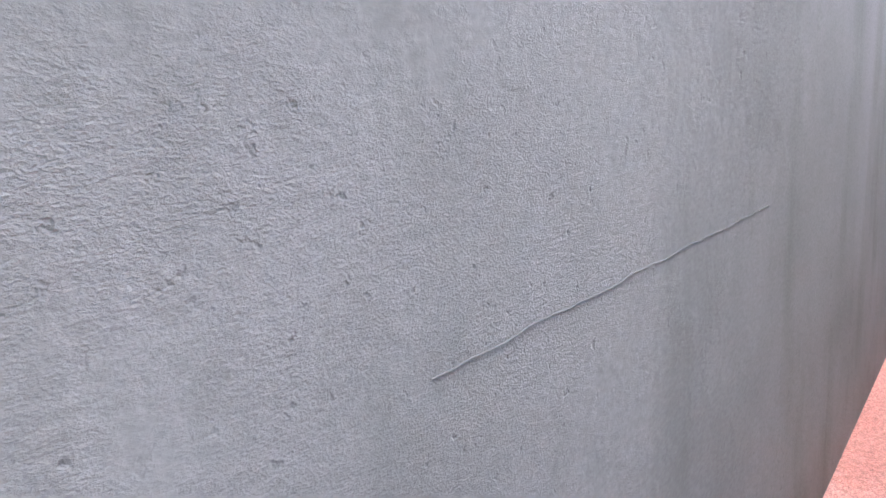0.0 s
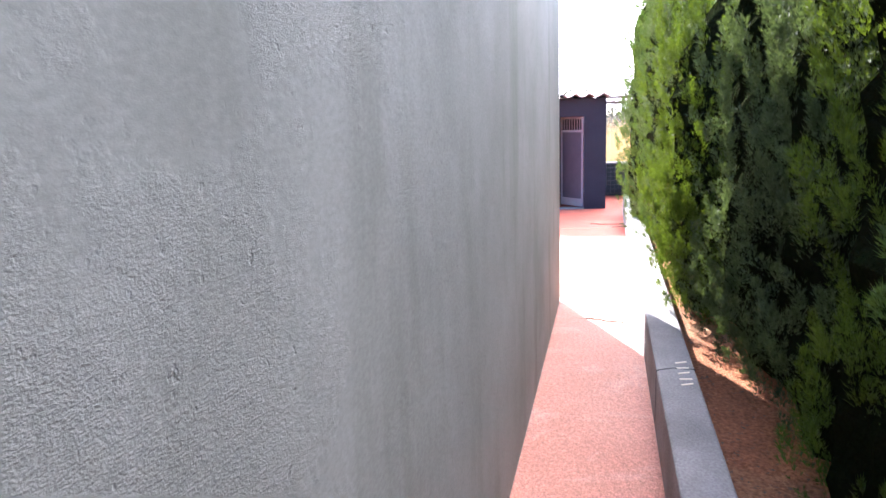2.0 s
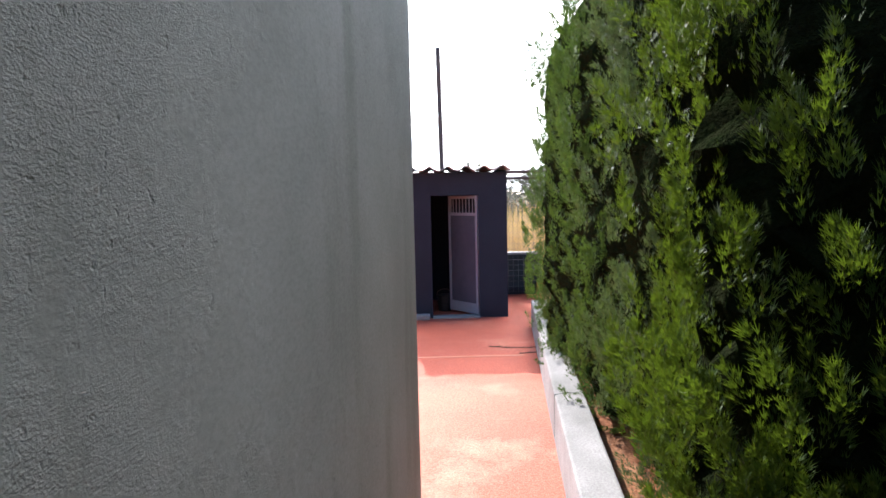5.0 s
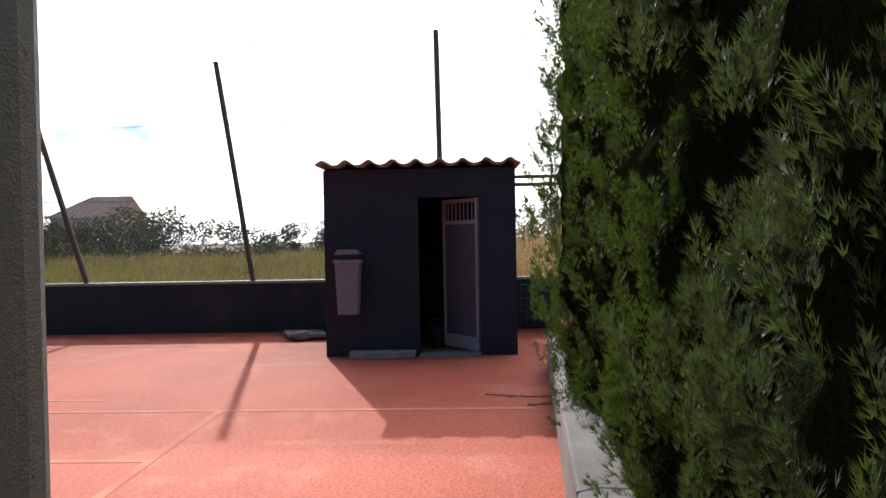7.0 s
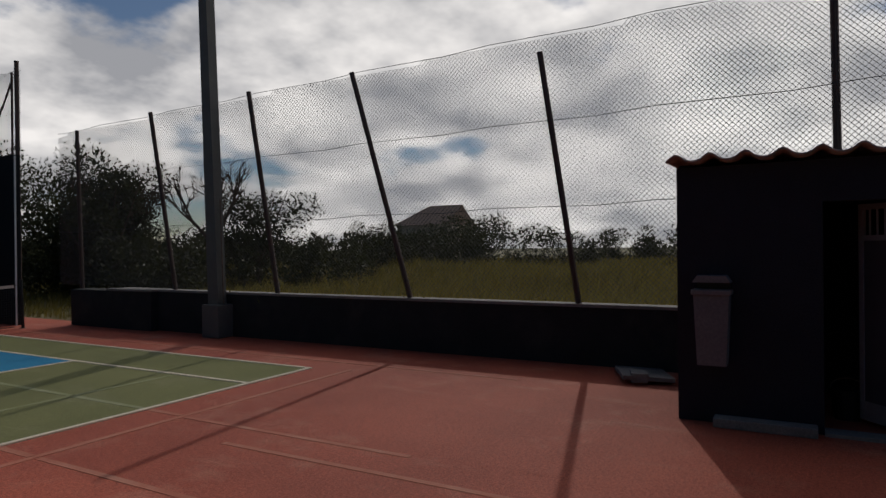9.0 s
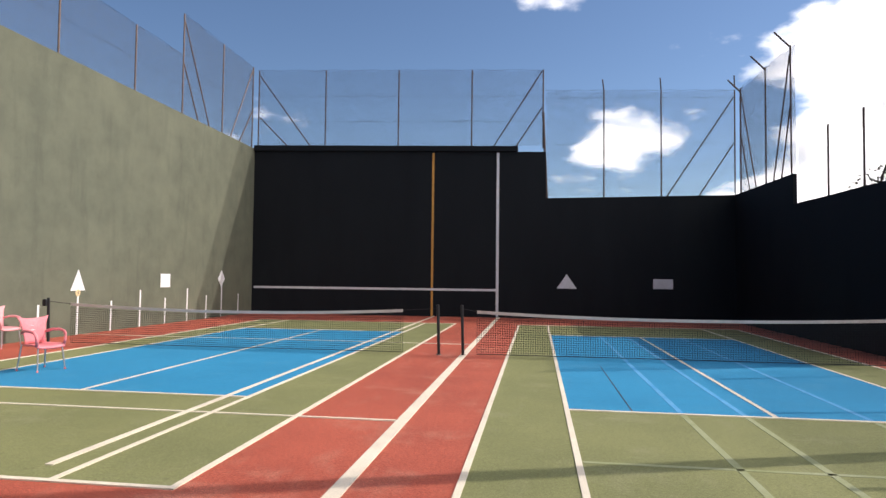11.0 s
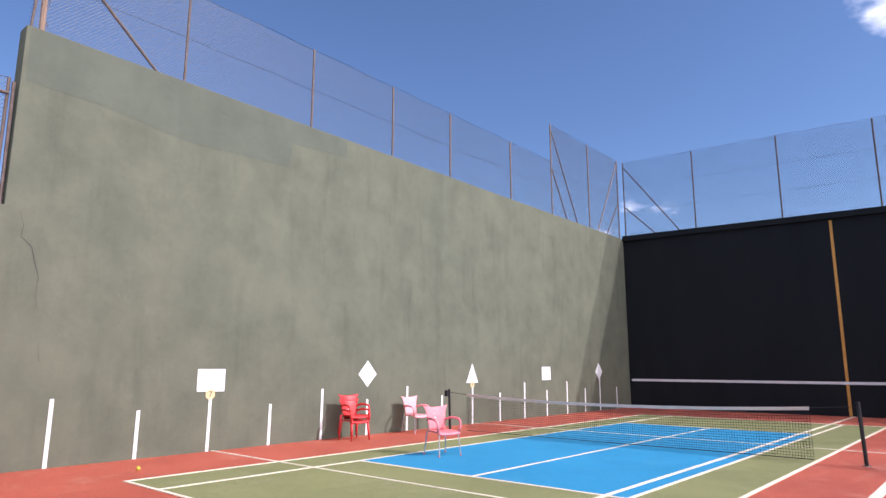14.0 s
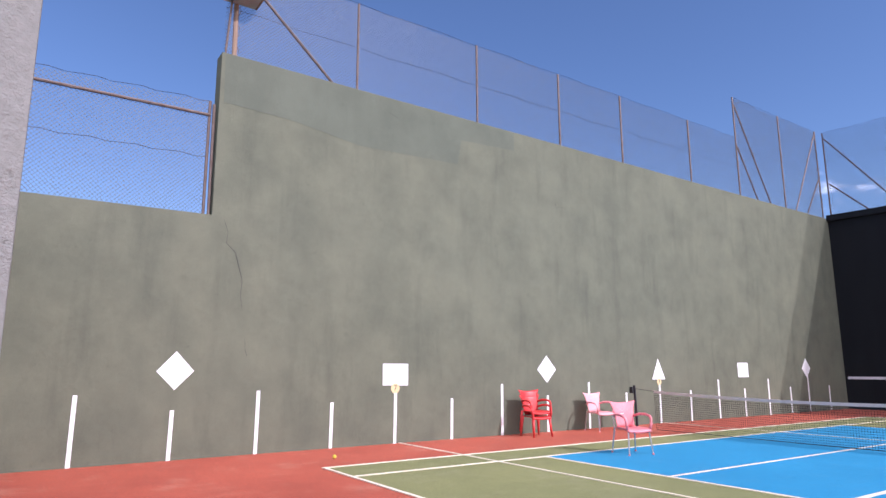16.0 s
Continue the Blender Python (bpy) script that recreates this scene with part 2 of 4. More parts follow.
M_galv = material("rusty_galvanised_steel", (0.17, 0.13, 0.115), (0.11, 0.075, 0.06), 8.0, 0.6, 60, 0.2, metal=0.4)
M_wire = material("wire", (0.09, 0.085, 0.085), None, 5.0, 0.5, 60, 0.0, metal=0.6)
M_pole = material("pole_concrete", (0.13, 0.13, 0.125), (0.10, 0.10, 0.098), 2.5, 0.85, 60, 0.3)
M_net = material("net_cord", (0.015, 0.017, 0.02), None, 5.0, 0.8, 60, 0.0)
M_band = material("net_band", (0.58, 0.52, 0.48), (0.48, 0.42, 0.38), 5.0, 0.85, 90, 0.2)
M_blackmetal = material("black_metal", (0.02, 0.02, 0.022), None, 5.0, 0.5, 60, 0.1, metal=0.3)
M_redplastic = material("red_plastic", (0.62, 0.035, 0.03), (0.55, 0.03, 0.028), 4.0, 0.38, 40, 0.03)
M_pink = material("faded_pink_plastic", (0.78, 0.24, 0.26), (0.72, 0.19, 0.21), 3.0, 0.5, 40, 0.04, third=(0.8, 0.32, 0.33))
M_pinklight = material("pale_pink_plastic", (0.82, 0.38, 0.39), (0.80, 0.33, 0.35), 3.0, 0.5, 40, 0.04)
M_alu = material("aluminium_leg", (0.55, 0.55, 0.57), None, 5.0, 0.35, 60, 0.0, metal=0.9)
M_tile = material("roof_sheet", (0.35, 0.30, 0.28), (0.25, 0.2, 0.19), 5.0, 0.85, 50, 0.4)
M_doormetal = material("grey_door_metal", (0.25, 0.245, 0.285), (0.19, 0.185, 0.225), 4.0, 0.6, 60, 0.1, gloss=0.3)
M_mosquito = material("door_panel", (0.075, 0.073, 0.098), (0.06, 0.058, 0.082), 5.0, 0.7, 200, 0.2, gloss=0.25)
M_bark = material("bark", (0.12, 0.085, 0.06), (0.08, 0.055, 0.04), 6.0, 0.95, 30, 0.8)
M_leaf = leaf_material("cypress_leaf", (0.048, 0.086, 0.024), (0.033, 0.065, 0.020), (0.085, 0.14, 0.016))
M_lime = leaf_material("lime_leaf", (0.054, 0.094, 0.012), (0.032, 0.066, 0.010), (0.11, 0.165, 0.010))
M_dusky = leaf_material("dusky_leaf", (0.070, 0.102, 0.054), (0.048, 0.076, 0.040), (0.09, 0.13, 0.03))
# near-black colour stands in for the shade deep inside the crowns
M_inner = material("shaded_inside", (0.010, 0.016, 0.006), (0.014, 0.015, 0.008), 14.0, 1.0, 40, 1.0, dist=0.05, gloss=0.0)
M_scrub = leaf_material("scrub_leaf", (0.05, 0.055, 0.028), (0.036, 0.042, 0.023), (0.06, 0.066, 0.02))
M_grass = leaf_material("dry_grass", (0.22, 0.165, 0.052), (0.12, 0.125, 0.034), (0.26, 0.21, 0.05))
M_brick = material("pale_masonry", (0.42, 0.36, 0.30), (0.36, 0.30, 0.25), 1.0, 0.9, 20, 0.2)
M_rooftile = material("clay_roof", (0.22, 0.15, 0.12), (0.17, 0.12, 0.1), 1.0, 0.9, 10, 0.3)
M_grey = material("grey_box", (0.15, 0.15, 0.17), None, 2.0, 0.7, 40, 0.1)
M_ball = material("yellow_ball", (0.62, 0.48, 0.06), None, 20.0, 0.9, 200, 0.2)
M_lamp = material("lamp_housing", (0.30, 0.19, 0.12), (0.22, 0.14, 0.1), 6.0, 0.6, 60, 0.2)
M_glass = material("lamp_glass", (0.5, 0.52, 0.55), None, 3.0, 0.1, 60, 0.0)


# ---- mesh tools ----
def part(name, bm, mat, parent=None, label="", smooth=False):
    me = bpy.data.meshes.new(name)
    bm.to_mesh(me)
    bm.free()
    me.materials.append(mat)
    if smooth:
        for p in me.polygons:
            p.use_smooth = True
    ob = new(name, me)
    ob.parent = parent
    if label:
        ob["label"] = label
    return ob


def empty(name, at=(0, 0, 0), rz=0.0):
    ob = new(name)
    ob.matrix_world = pose(*at, 0, 0, rz)
    return ob


def raw(name, verts, faces, mat, parent=None, label=""):
    me = bpy.data.meshes.new(name)
    me.from_pydata(verts, [], faces)
    me.materials.append(mat)
    ob = new(name, me)
    ob.parent = parent
    if label:
        ob["label"] = label
    return ob


def add_box(bm, x0, y0, z0, x1, y1, z1, bevel=0.0):
    m = Matrix.LocRotScale(((x0 + x1) / 2, (y0 + y1) / 2, (z0 + z1) / 2), None, (abs(x1 - x0), abs(y1 - y0), abs(z1 - z0)))
    r = bmesh.ops.create_cube(bm, size=1, matrix=m)
    if bevel:
        es = {e for v in r["verts"] for e in v.link_edges}
        bmesh.ops.bevel(bm, geom=list(es), offset=bevel, segments=2, profile=0.6, affect="EDGES")
    return bm


def box(x0, y0, z0, x1, y1, z1, bevel=0.0):
    return add_box(bmesh.new(), x0, y0, z0, x1, y1, z1, bevel)


def add_rod(bm, a, b, r, r2=None, seg=8):
    a, b = Vector(a), Vector(b)
    d = b - a
    m = Matrix.Translation((a + b) / 2) @ d.to_track_quat("Z", "Y").to_matrix().to_4x4()
    bmesh.ops.create_cone(bm, cap_ends=True, segments=seg, radius1=r, radius2=r if r2 is None else r2, depth=d.length, matrix=m)
    return bm


def rod(a, b, r, r2=None, seg=8):
    return add_rod(bmesh.new(), a, b, r, r2, seg)


def tube(points, r, seg=8):
    """A bent tube through points."""
    bm = bmesh.new()
    pts = [Vector(p) for p in points]
    rings = []
    for i, p in enumerate(pts):
        d = (pts[min(i + 1, len(pts) - 1)] - pts[max(i - 1, 0)]).normalized()
        q = d.to_track_quat("Z", "Y")
        rings.append([bm.verts.new(p + q @ Vector((r * math.cos(6.2832 * k / seg), r * math.sin(6.2832 * k / seg), 0))) for k in range(seg)])
    for a, b in zip(rings, rings[1:]):
        for k in range(seg):
            bm.faces.new((a[k], a[(k + 1) % seg], b[(k + 1) % seg], b[k]))
    bm.faces.new(rings[0][::-1])
    bm.faces.new(rings[-1])
    return bm


def prism(outline, axis, lo, hi):
    """An outline of (u, v) pushed out along an axis from lo to hi: for "x" u is y and v is z, for "y" u is x and v is z, for "z" u is x and v is y."""
    bm = bmesh.new()

    def at(u, v, w):
        return {"x": (w, u, v), "y": (u, w, v), "z": (u, v, w)}[axis]

    a = [bm.verts.new(at(u, v, lo)) for u, v in outline]
    b = [bm.verts.new(at(u, v, hi)) for u, v in outline]
    bm.faces.new(a)
    bm.faces.new(b[::-1])
    n = len(a)
    for i in range(n):
        bm.faces.new((a[i], b[i], b[(i + 1) % n], a[(i + 1) % n]))
    bmesh.ops.recalc_face_normals(bm, faces=bm.faces)
    return bm


def wire_mesh(name, origin, along, length, z0a, z1a, z0b, z1b, pitch, r, mat, parent, square=False):
    """Straight wires in two slanting families (or upright and level ones) between a lower and an upper edge."""
    o, u = Vector(origin), Vector(along).normalized()
    n = Vector((-u.y, u.x, 0))
    verts, faces = [], []

    def strand(s0, z0, s1, z1, off):
        a, b = o + u * s0 + Vector((0, 0, z0)) + n * off, o + u * s1 + Vector((0, 0, z1)) + n * off
        d = (b - a).normalized()
        side = d.cross(n).normalized()
        k = len(verts)
        for p in (a, b):
            verts.extend([p + n * r, p - n * r * 0.5 + side * r * 0.87, p - n * r * 0.5 - side * r * 0.87])
        for i in range(3):
            j = (i + 1) % 3
            faces.append((k + i, k + j, k + 3 + j, k + 3 + i))

    def lower(s):
        return z0a + (z0b - z0a) * s / length

    def upper(s):
        return z1a + (z1b - z1a) * s / length

    if square:
        for i in range(int(length / pitch) + 1):
            strand(i * pitch, lower(i * pitch), i * pitch, upper(i * pitch), 0)
        rows = max(2, int((z1a - z0a) / pitch))
        for i in range(rows + 1):
            f = i / rows
            strand(0, z0a + (z1a - z0a) * f, length, z0b + (z1b - z0b) * f, 0)
    else:
        h = max(z1a - z0a, z1b - z0b)
        k = -h
        while k < length:
            for sgn in (1, -1):
                steps = []
                for i in range(65):
                    s = k + h * 1.2 * i / 64
                    ss = s if sgn > 0 else length - s
                    z = min(z0a, z0b) + h * 1.2 * i / 64
                    if 0 <= ss <= length and lower(ss) <= z <= upper(ss):
                        steps.append((ss, z))
                if len(steps) > 1:
                    strand(*steps[0], *steps[-1], r * sgn)
            k += pitch
    return raw(name, verts, faces, mat, parent)


def structure(ob, label=""):
    return tagged(ob, label, kind="structure")


# ---- ground ----
SLOPE = -0.1022          # the back wall and the kerb run a little aslant
def back_y(x):
    return -1.79 + (x - 6.12) * SLOPE
def kerb_y(x):
    return -2.63 + (x - 6.3) * SLOPE

ground = structure(part("ground", box(-400, -400, -0.6, 900, 500, -0.02), M_field), "dry field ground reaching to the horizon")
floor = structure(part("floor", box(-0.3, -4.6, -0.3, 20.6, 25.4, 0.0), M_red), "brick-red painted concrete court floor")


def floor_patch(name, x0, y0, x1, y1, z, mat):
    return part(name, box(x0, y0, -0.01, x1, y1, z), mat, floor)


for gx0, gx1, bx0, bx1 in ((2.2, 9.2, 3.16, 8.15), (11.385, 18.41, 12.356, 17.3)):
    floor_patch("green_panel", gx0, 3.83, gx1, 21.35, 0.004, M_green)
    floor_patch("blue_panel", bx0, 7.42, bx1, 17.75, 0.008, M_blue)
    for lx in (gx0, gx1, bx0, bx1):
        floor_patch("court_line", lx - 0.03, 3.8, lx + 0.03, 21.38, 0.0125, M_line)
    for ly in (3.83, 21.35):
        floor_patch("court_line", gx0, ly - 0.03, gx1, ly + 0.03, 0.0122, M_line)
    for ly in (7.42, 17.75):
        floor_patch("court_line", bx0, ly - 0.03, bx1, ly + 0.03, 0.0121, M_line)
    floor_patch("court_line", (bx0 + bx1) / 2 - 0.03, 7.4, (bx0 + bx1) / 2 + 0.03, 17.75, 0.0119, M_line)
floor_patch("court_line", 7.80, 4.2, 7.88, 25.1, 0.0128, M_line)
floor_patch("court_line", 10.40, -0.9, 10.53, 25.1, 0.0124, M_line)
for ly in (6.42, 14.75):
    floor_patch("court_line", 0.0, ly - 0.025, 10.45, ly + 0.025, 0.0117, M_line)
for lx in (13.74, 14.48, 15.9):
    for y0, y1, z, m in ((3.3, 3.8, 0.003, M_ghost_red), (3.86, 7.38, 0.007, M_ghost_green), (7.46, 17.7, 0.0105, M_ghost_blue)):
        floor_patch("worn_line", lx - 0.035, y0, lx + 0.035, y1, z, m)
for x0, y0, x1, y1 in ((15.42, -3.4, 15.48, 2.2), (13.74, 3.22, 18.6, 3.29), (12.6, -0.70, 15.42, -0.63), (18.95, 1.0, 19.0, 12.0), (15.84, 0.6, 15.9, 3.2), (14.45, 1.2, 14.51, 3.2), (14.15, -0.63, 14.21, 1.4)):
    floor_patch("worn_line", x0, y0, x1, y1, 0.003, M_ghost_red)
floor_patch("worn_line", 12.4, 5.1, 17.2, 5.16, 0.007, M_ghost_green)
floor_patch("joint", 13.15, 7.45, 13.165, 11.5, 0.0102, M_dark)
floor_patch("joint", 13.15, -0.5, 13.158, 3.8, 0.003, M_dark)
floor_patch("joint", 10.9, -2.4 + 0.02, 10.915, -1.0, 0.003, M_dark)
part("joint", prism([(10.82, -2.31), (10.83, -2.31), (10.93, -3.15), (10.92, -3.15)], "z", -0.01, 0.003), M_dark, floor)

part("path_panel", prism([(-0.3, back_y(-0.3) + 0.1), (-0.3, kerb_y(-0.3) - 0.1), (10.87, kerb_y(10.87) - 0.1), (10.87, back_y(10.87) + 0.1)], "z", -0.01, 0.0025), M_path, floor, "faded salmon concrete path")

# ---- walls ----
wall_left = structure(part("wall_left", prism([(-3.4, -0.2), (25.4, -0.2), (25.4, 7.0), (2.5, 7.33), (2.5, 4.19), (-3.4, 4.17)], "x", -0.35, 0.0), M_wall), "tall green-grey plastered side wall with painted white marks")
wall_front = structure(part("wall_front", prism([(0.0, -0.2), (19.8, -0.2), (19.8, 4.88), (12.32, 4.80), (12.32, 6.66), (0.0, 6.9)], "y", 25.1, 25.45), M_front), "blackish green painted end wall, stepped along its top")
part("coping", prism([(0.0, 6.905), (11.2, 6.69), (11.2, 6.9), (0.0, 7.13)], "y", 25.0, 25.5), M_front, wall_front)
wall_wing = structure(part("wall_wing", prism([(13.3, -0.2), (25.1, -0.2), (25.1, 4.88), (19.5, 4.82), (19.5, 3.9), (13.3, 3.83)], "x", 19.5, 19.62), M_front), "dark painted side wing wall with a stepped top")
structure(part("wing_trim", box(19.49, 13.28, 0.0, 19.52, 13.305, 3.8), M_grey_mark), "pale edge strip at the end of a dark wall")


def back_outline():
    """The aslant back wall with its rounded corner and the short return beside the court's entrance."""
    pts = [(-0.36, back_y(-0.36))]
    cx, cy, r = 10.80 - 0.10, back_y(10.72) + 0.10, 0.10
    pts.append((cx - 0.01, cy - r))
    for i in range(1, 7):
        a = -math.pi / 2 + math.pi / 2 * i / 6
        pts.append((cx + r * math.cos(a), cy + r * math.sin(a)))
    pts += [(10.80, -0.40), (10.77, -0.36), (10.50, -0.36), (10.50, back_y(10.5) + 0.32), (-0.36, back_y(-0.36) + 0.32)]
    return pts


wall_back = structure(part("wall_back", prism(back_outline(), "z", -0.2, 4.3), M_cement), "rough grey-green cement rendered wall with hairline cracks")
kerb = structure(part("kerb", prism([(-3.0, kerb_y(-3.0)), (17.2, kerb_y(17.2)), (17.2, kerb_y(17.2) - 0.24), (-3.0, kerb_y(-3.0) - 0.24)], "z", -0.2, 0.40), M_concrete), "grey concrete kerb wall beside the path")
bmk = kerb.modifiers.new("soft", "BEVEL")
bmk.width, bmk.segments = 0.015, 2
for jx in (2.2, 5.2, 7.7, 10.05, 12.6, 15.1):
    jy = kerb_y(jx)
    part("joint", prism([(jx - 0.006, jy + 0.002), (jx + 0.007, jy + 0.002), (jx + 0.05, jy - 0.11), (jx + 0.03, jy - 0.242), (jx + 0.02, jy - 0.242), (jx + 0.038, jy - 0.11)], "z", 0.05, 0.402), M_dark, kerb)
for i in range(5):
    bx = 7.46 + i * 0.09
    part("scrawl", prism([(bx, kerb_y(bx) - 0.13), (bx + 0.02, kerb_y(bx) - 0.13), (bx + 0.045 - 0.02 * (i % 2), kerb_y(bx) - 0.205), (bx + 0.025 - 0.02 * (i % 2), kerb_y(bx) - 0.205)], "z", 0.39, 0.4025), M_line, kerb, "faint pale paint scrawl")
soil = structure(part("soil", prism([(-3.0, kerb_y(-3.0) - 0.24), (17.2, kerb_y(17.2) - 0.24), (20.4, -4.3), (20.4, -9.0), (-3.0, -9.0)], "z", -0.3, 0.24), M_soil), "reddish soil bed with dry litter under the hedge")
low_wall = structure(part("low_wall", prism([(20.3, -4.4), (20.3, 12.3), (20.55, 12.3), (20.55, -4.4)], "z", -0.2, 0.80), M_lowwall), "low dark painted wall under the wire fence")
part("coping", prism([(20.27, -4.4), (20.27, 9.45), (20.58, 9.45), (20.58, -4.4)], "z", 0.80, 0.84), M_concrete, low_wall)
part("block", box(20.12, 9.5, -0.1, 20.6, 12.25, 0.80, 0.01), M_lowwall, low_wall)
part("cap", box(20.08, 9.48, 0.803, 20.6, 10.9, 0.845, 0.008), M_concrete, low_wall)

# ---- painted marks on the walls ----
mark_z = [1.08, 0.80, 1.09, 0.84, 1.02, 0.84, 1.12, 0.84, 1.12, 0.84, 1.10, 0.84, 1.12, 0.84, 1.12, 0.84, 1.2, 0.84]
mark_y = [0.62, 2.05, 3.49, 4.92, 6.31, 7.70, 9.08, 10.47, 11.87, 13.25, 14.61, 15.97, 17.32, 18.66, 20.0, 21.3, 22.45, 23.85]
for my, mz in zip(mark_y, mark_z):
    w = 0.032
    part("stripe", prism([(my - w, 0.0), (my + w, 0.0), (my + w + 0.01, mz), (my - w + 0.01, mz)], "x", -0.01, 0.004), M_white, wall_left)
for cy_, hw in ((2.07, 0.30), (10.47, 0.30), (22.42, 0.28)):
    part("diamond", prism([(cy_ - hw, 1.44), (cy_, 1.13), (cy_ + hw, 1.44), (cy_, 1.77)], "x", -0.01, 0.0045), M_white, wall_left)
part("rectangle", prism([(6.02, 1.14), (6.61, 1.13), (6.61, 1.57), (6.02, 1.57)], "x", -0.01, 0.0045), M_white, wall_left)
part("rectangle", prism([(18.38, 1.18), (18.93, 1.18), (18.93, 1.62), (18.38, 1.62)], "x", -0.01, 0.0045), M_white, wall_left)
part("triangle", prism([(14.33, 1.16), (14.88, 1.16), (14.61, 1.72)], "x", -0.01, 0.0045), M_white, wall_left)


def disc_on_wall(y, z, r, digit):
    part("disc", prism([(y + r * math.cos(i * math.pi / 12), z + r * math.sin(i * math.pi / 12)) for i in range(24)], "x", -0.01, 0.008), M_disc, wall_left)
    c = bpy.data.curves.new("digit", "FONT")
    c.body, c.size, c.align_x, c.align_y, c.extrude = digit, r * 1.5, "CENTER", "CENTER", 0.001
    c.materials.append(M_dark)
    ob = new("digit", c)
    ob.matrix_world = Matrix(((0, 0, 1, 0.0115), (1, 0, 0, y), (0, 1, 0, z), (0, 0, 0, 1)))
    ob.parent = wall_left


disc_on_wall(6.31, 1.08, 0.10, "7")
disc_on_wall(14.61, 1.10, 0.09, "4")
part("line", box(7.71, 25.094, 0.0, 7.80, 25.11, 6.70), M_yellow, wall_front)
part("line", box(10.35, 25.094, 0.0, 10.46, 25.11, 6.66), M_grey_mark, wall_front)
part("line", box(0.1, 25.093, 1.05, 10.41, 25.11, 1.14), M_grey_mark, wall_front)
part("triangle", prism([(12.76, 1.2), (13.54, 1.2), (13.15, 1.77)], "y", 25.094, 25.11), M_grey_mark, wall_front)
part("rectangle", box(16.45, 25.094, 1.23, 17.19, 25.11, 1.61), M_grey_mark, wall_front)


# ---- wire fences ----
def fence(name, label, origin, along, length, z0a, z1a, z0b, z1b, stations, mat, pitch=0.075, r=0.0034, post_r=0.028, wires=(0.5, 1.0), lean=None):
    f = empty(name, origin)
    u = Vector(along).normalized()
    for i, s in enumerate(stations):
        k = s / length
        lo, hi = z0a + (z0b - z0a) * k, z1a + (z1b - z1a) * k
        d = lean[i] if lean else (0, 0, 0)
        part("post", rod(u * s + Vector((0, 0, lo - 0.05)), u * s + Vector((d[0], d[1], hi + d[2])), post_r), mat, f)
    wire_mesh("mesh", (0, 0, 0), along, length, z0a, z1a, z0b, z1b, pitch, r, M_wire, f)
    for w in wires:
        pts = []
        n = 24
        for i in range(n + 1):
            k = i / n
            lo, hi = z0a + (z0b - z0a) * k, z1a + (z1b - z1a) * k
            pts.append(u * (length * k) + Vector((0, 0, lo + (hi - lo) * w + 0.02 * math.sin(i * 2.1))))
        part("wire", tube(pts, 0.005, 4), M_wire, f)
    return tagged(f, label, "fence")


f1 = fence("wire_fence", "chain-link fence on rusty posts along a tall wall", (-0.17, 2.55, 0), (0, 1, 0), 17.1, 7.31, 9.4, 7.08, 9.2, (2.83, 6.06, 8.81, 11.27, 14.45), M_galv)
part("brace", rod((0, 0.6, 8.9), (0, 2.3, 7.33), 0.03), M_galv, f1)
f2 = fence("wire_fence", "higher chain-link fence section with braces in the corner", (-0.17, 19.65, 0), (0, 1, 0), 5.6, 7.07, 10.65, 7.0, 10.55, (0.0, 2.85, 5.5), M_galv, wires=(0.5, 1.0))
for y0, z0, y1, z1 in ((0.05, 10.4, 1.9, 7.06), (0.05, 8.9, 1.1, 7.06), (5.45, 10.4, 3.5, 7.04), (5.45, 8.6, 4.3, 7.04)):
    part("brace", rod((0, y0, z0), (0, y1, z1), 0.025), M_galv, f2)
f3 = fence("wire_fence", "chain-link fence on dark posts above the end wall", (0.0, 25.3, 0), (1, 0, 0), 12.25, 7.1, 10.45, 6.9, 10.05, (0.05, 3.05, 6.22, 9.3, 12.2), M_post, wires=(0.33, 0.66, 1.0))
for x0, z0, x1, z1 in ((0.1, 10.2, 2.4, 7.1), (0.1, 8.4, 1.4, 7.1), (12.15, 10.0, 10.2, 6.95), (12.15, 8.5, 11.1, 6.92)):
    part("brace", rod((x0, 0, z0), (x1, 0, z1), 0.025), M_post, f3)
part("post", rod((12.36, -0.1, 4.8), (12.2, -0.1, 8.3), 0.05), M_post, f3)
f4 = fence("wire_fence", "chain-link fence with angled tops above the lower end wall", (12.3, 25.3, 0), (1, 0, 0), 7.3, 4.8, 9.2, 4.88, 9.0, (2.3, 4.5, 7.25), M_post, wires=(0.5, 0.93, 1.0))
for x0, z0, x1, z1 in ((7.2, 8.7, 4.7, 4.85), (7.2, 6.9, 5.9, 4.85)):
    part("brace", rod((x0, 0, z0), (x1, 0, z1), 0.025), M_post, f4)
for s in (2.3, 4.5, 7.25):
    part("arm", rod((s, 0, 9.1), (s - 0.08, -0.25, 9.5), 0.025), M_post, f4)
f5 = fence("wire_fence", "tall fence with bent posts above a dark wing wall", (19.65, 19.6, 0), (0, 1, 0), 5.5, 4.84, 8.85, 4.9, 8.95, (0.4, 2.6, 5.3), M_post, wires=(0.5, 1.0))
for s in (0.4, 2.6, 5.3):
    part("arm", rod((0, s, 8.8), (-0.45, s + 0.05, 9.3), 0.03), M_post, f5)
for y0, z0, y1, z1 in ((0.45, 8.6, 1.9, 4.88), (0.45, 7.0, 1.2, 4.88), (5.2, 8.6, 3.6, 4.9), (5.2, 7.0, 4.3, 4.9)):
    part("brace", rod((0, y0, z0), (0, y1, z1), 0.025), M_post, f5)
f6 = fence("wire_fence", "short wire fence on a dark wing wall", (19.65, 13.3, 0), (0, 1, 0), 6.2, 3.84, 5.75, 3.9, 5.85, (0.36, 2.3, 4.2), M_post, wires=(0.5, 1.0))
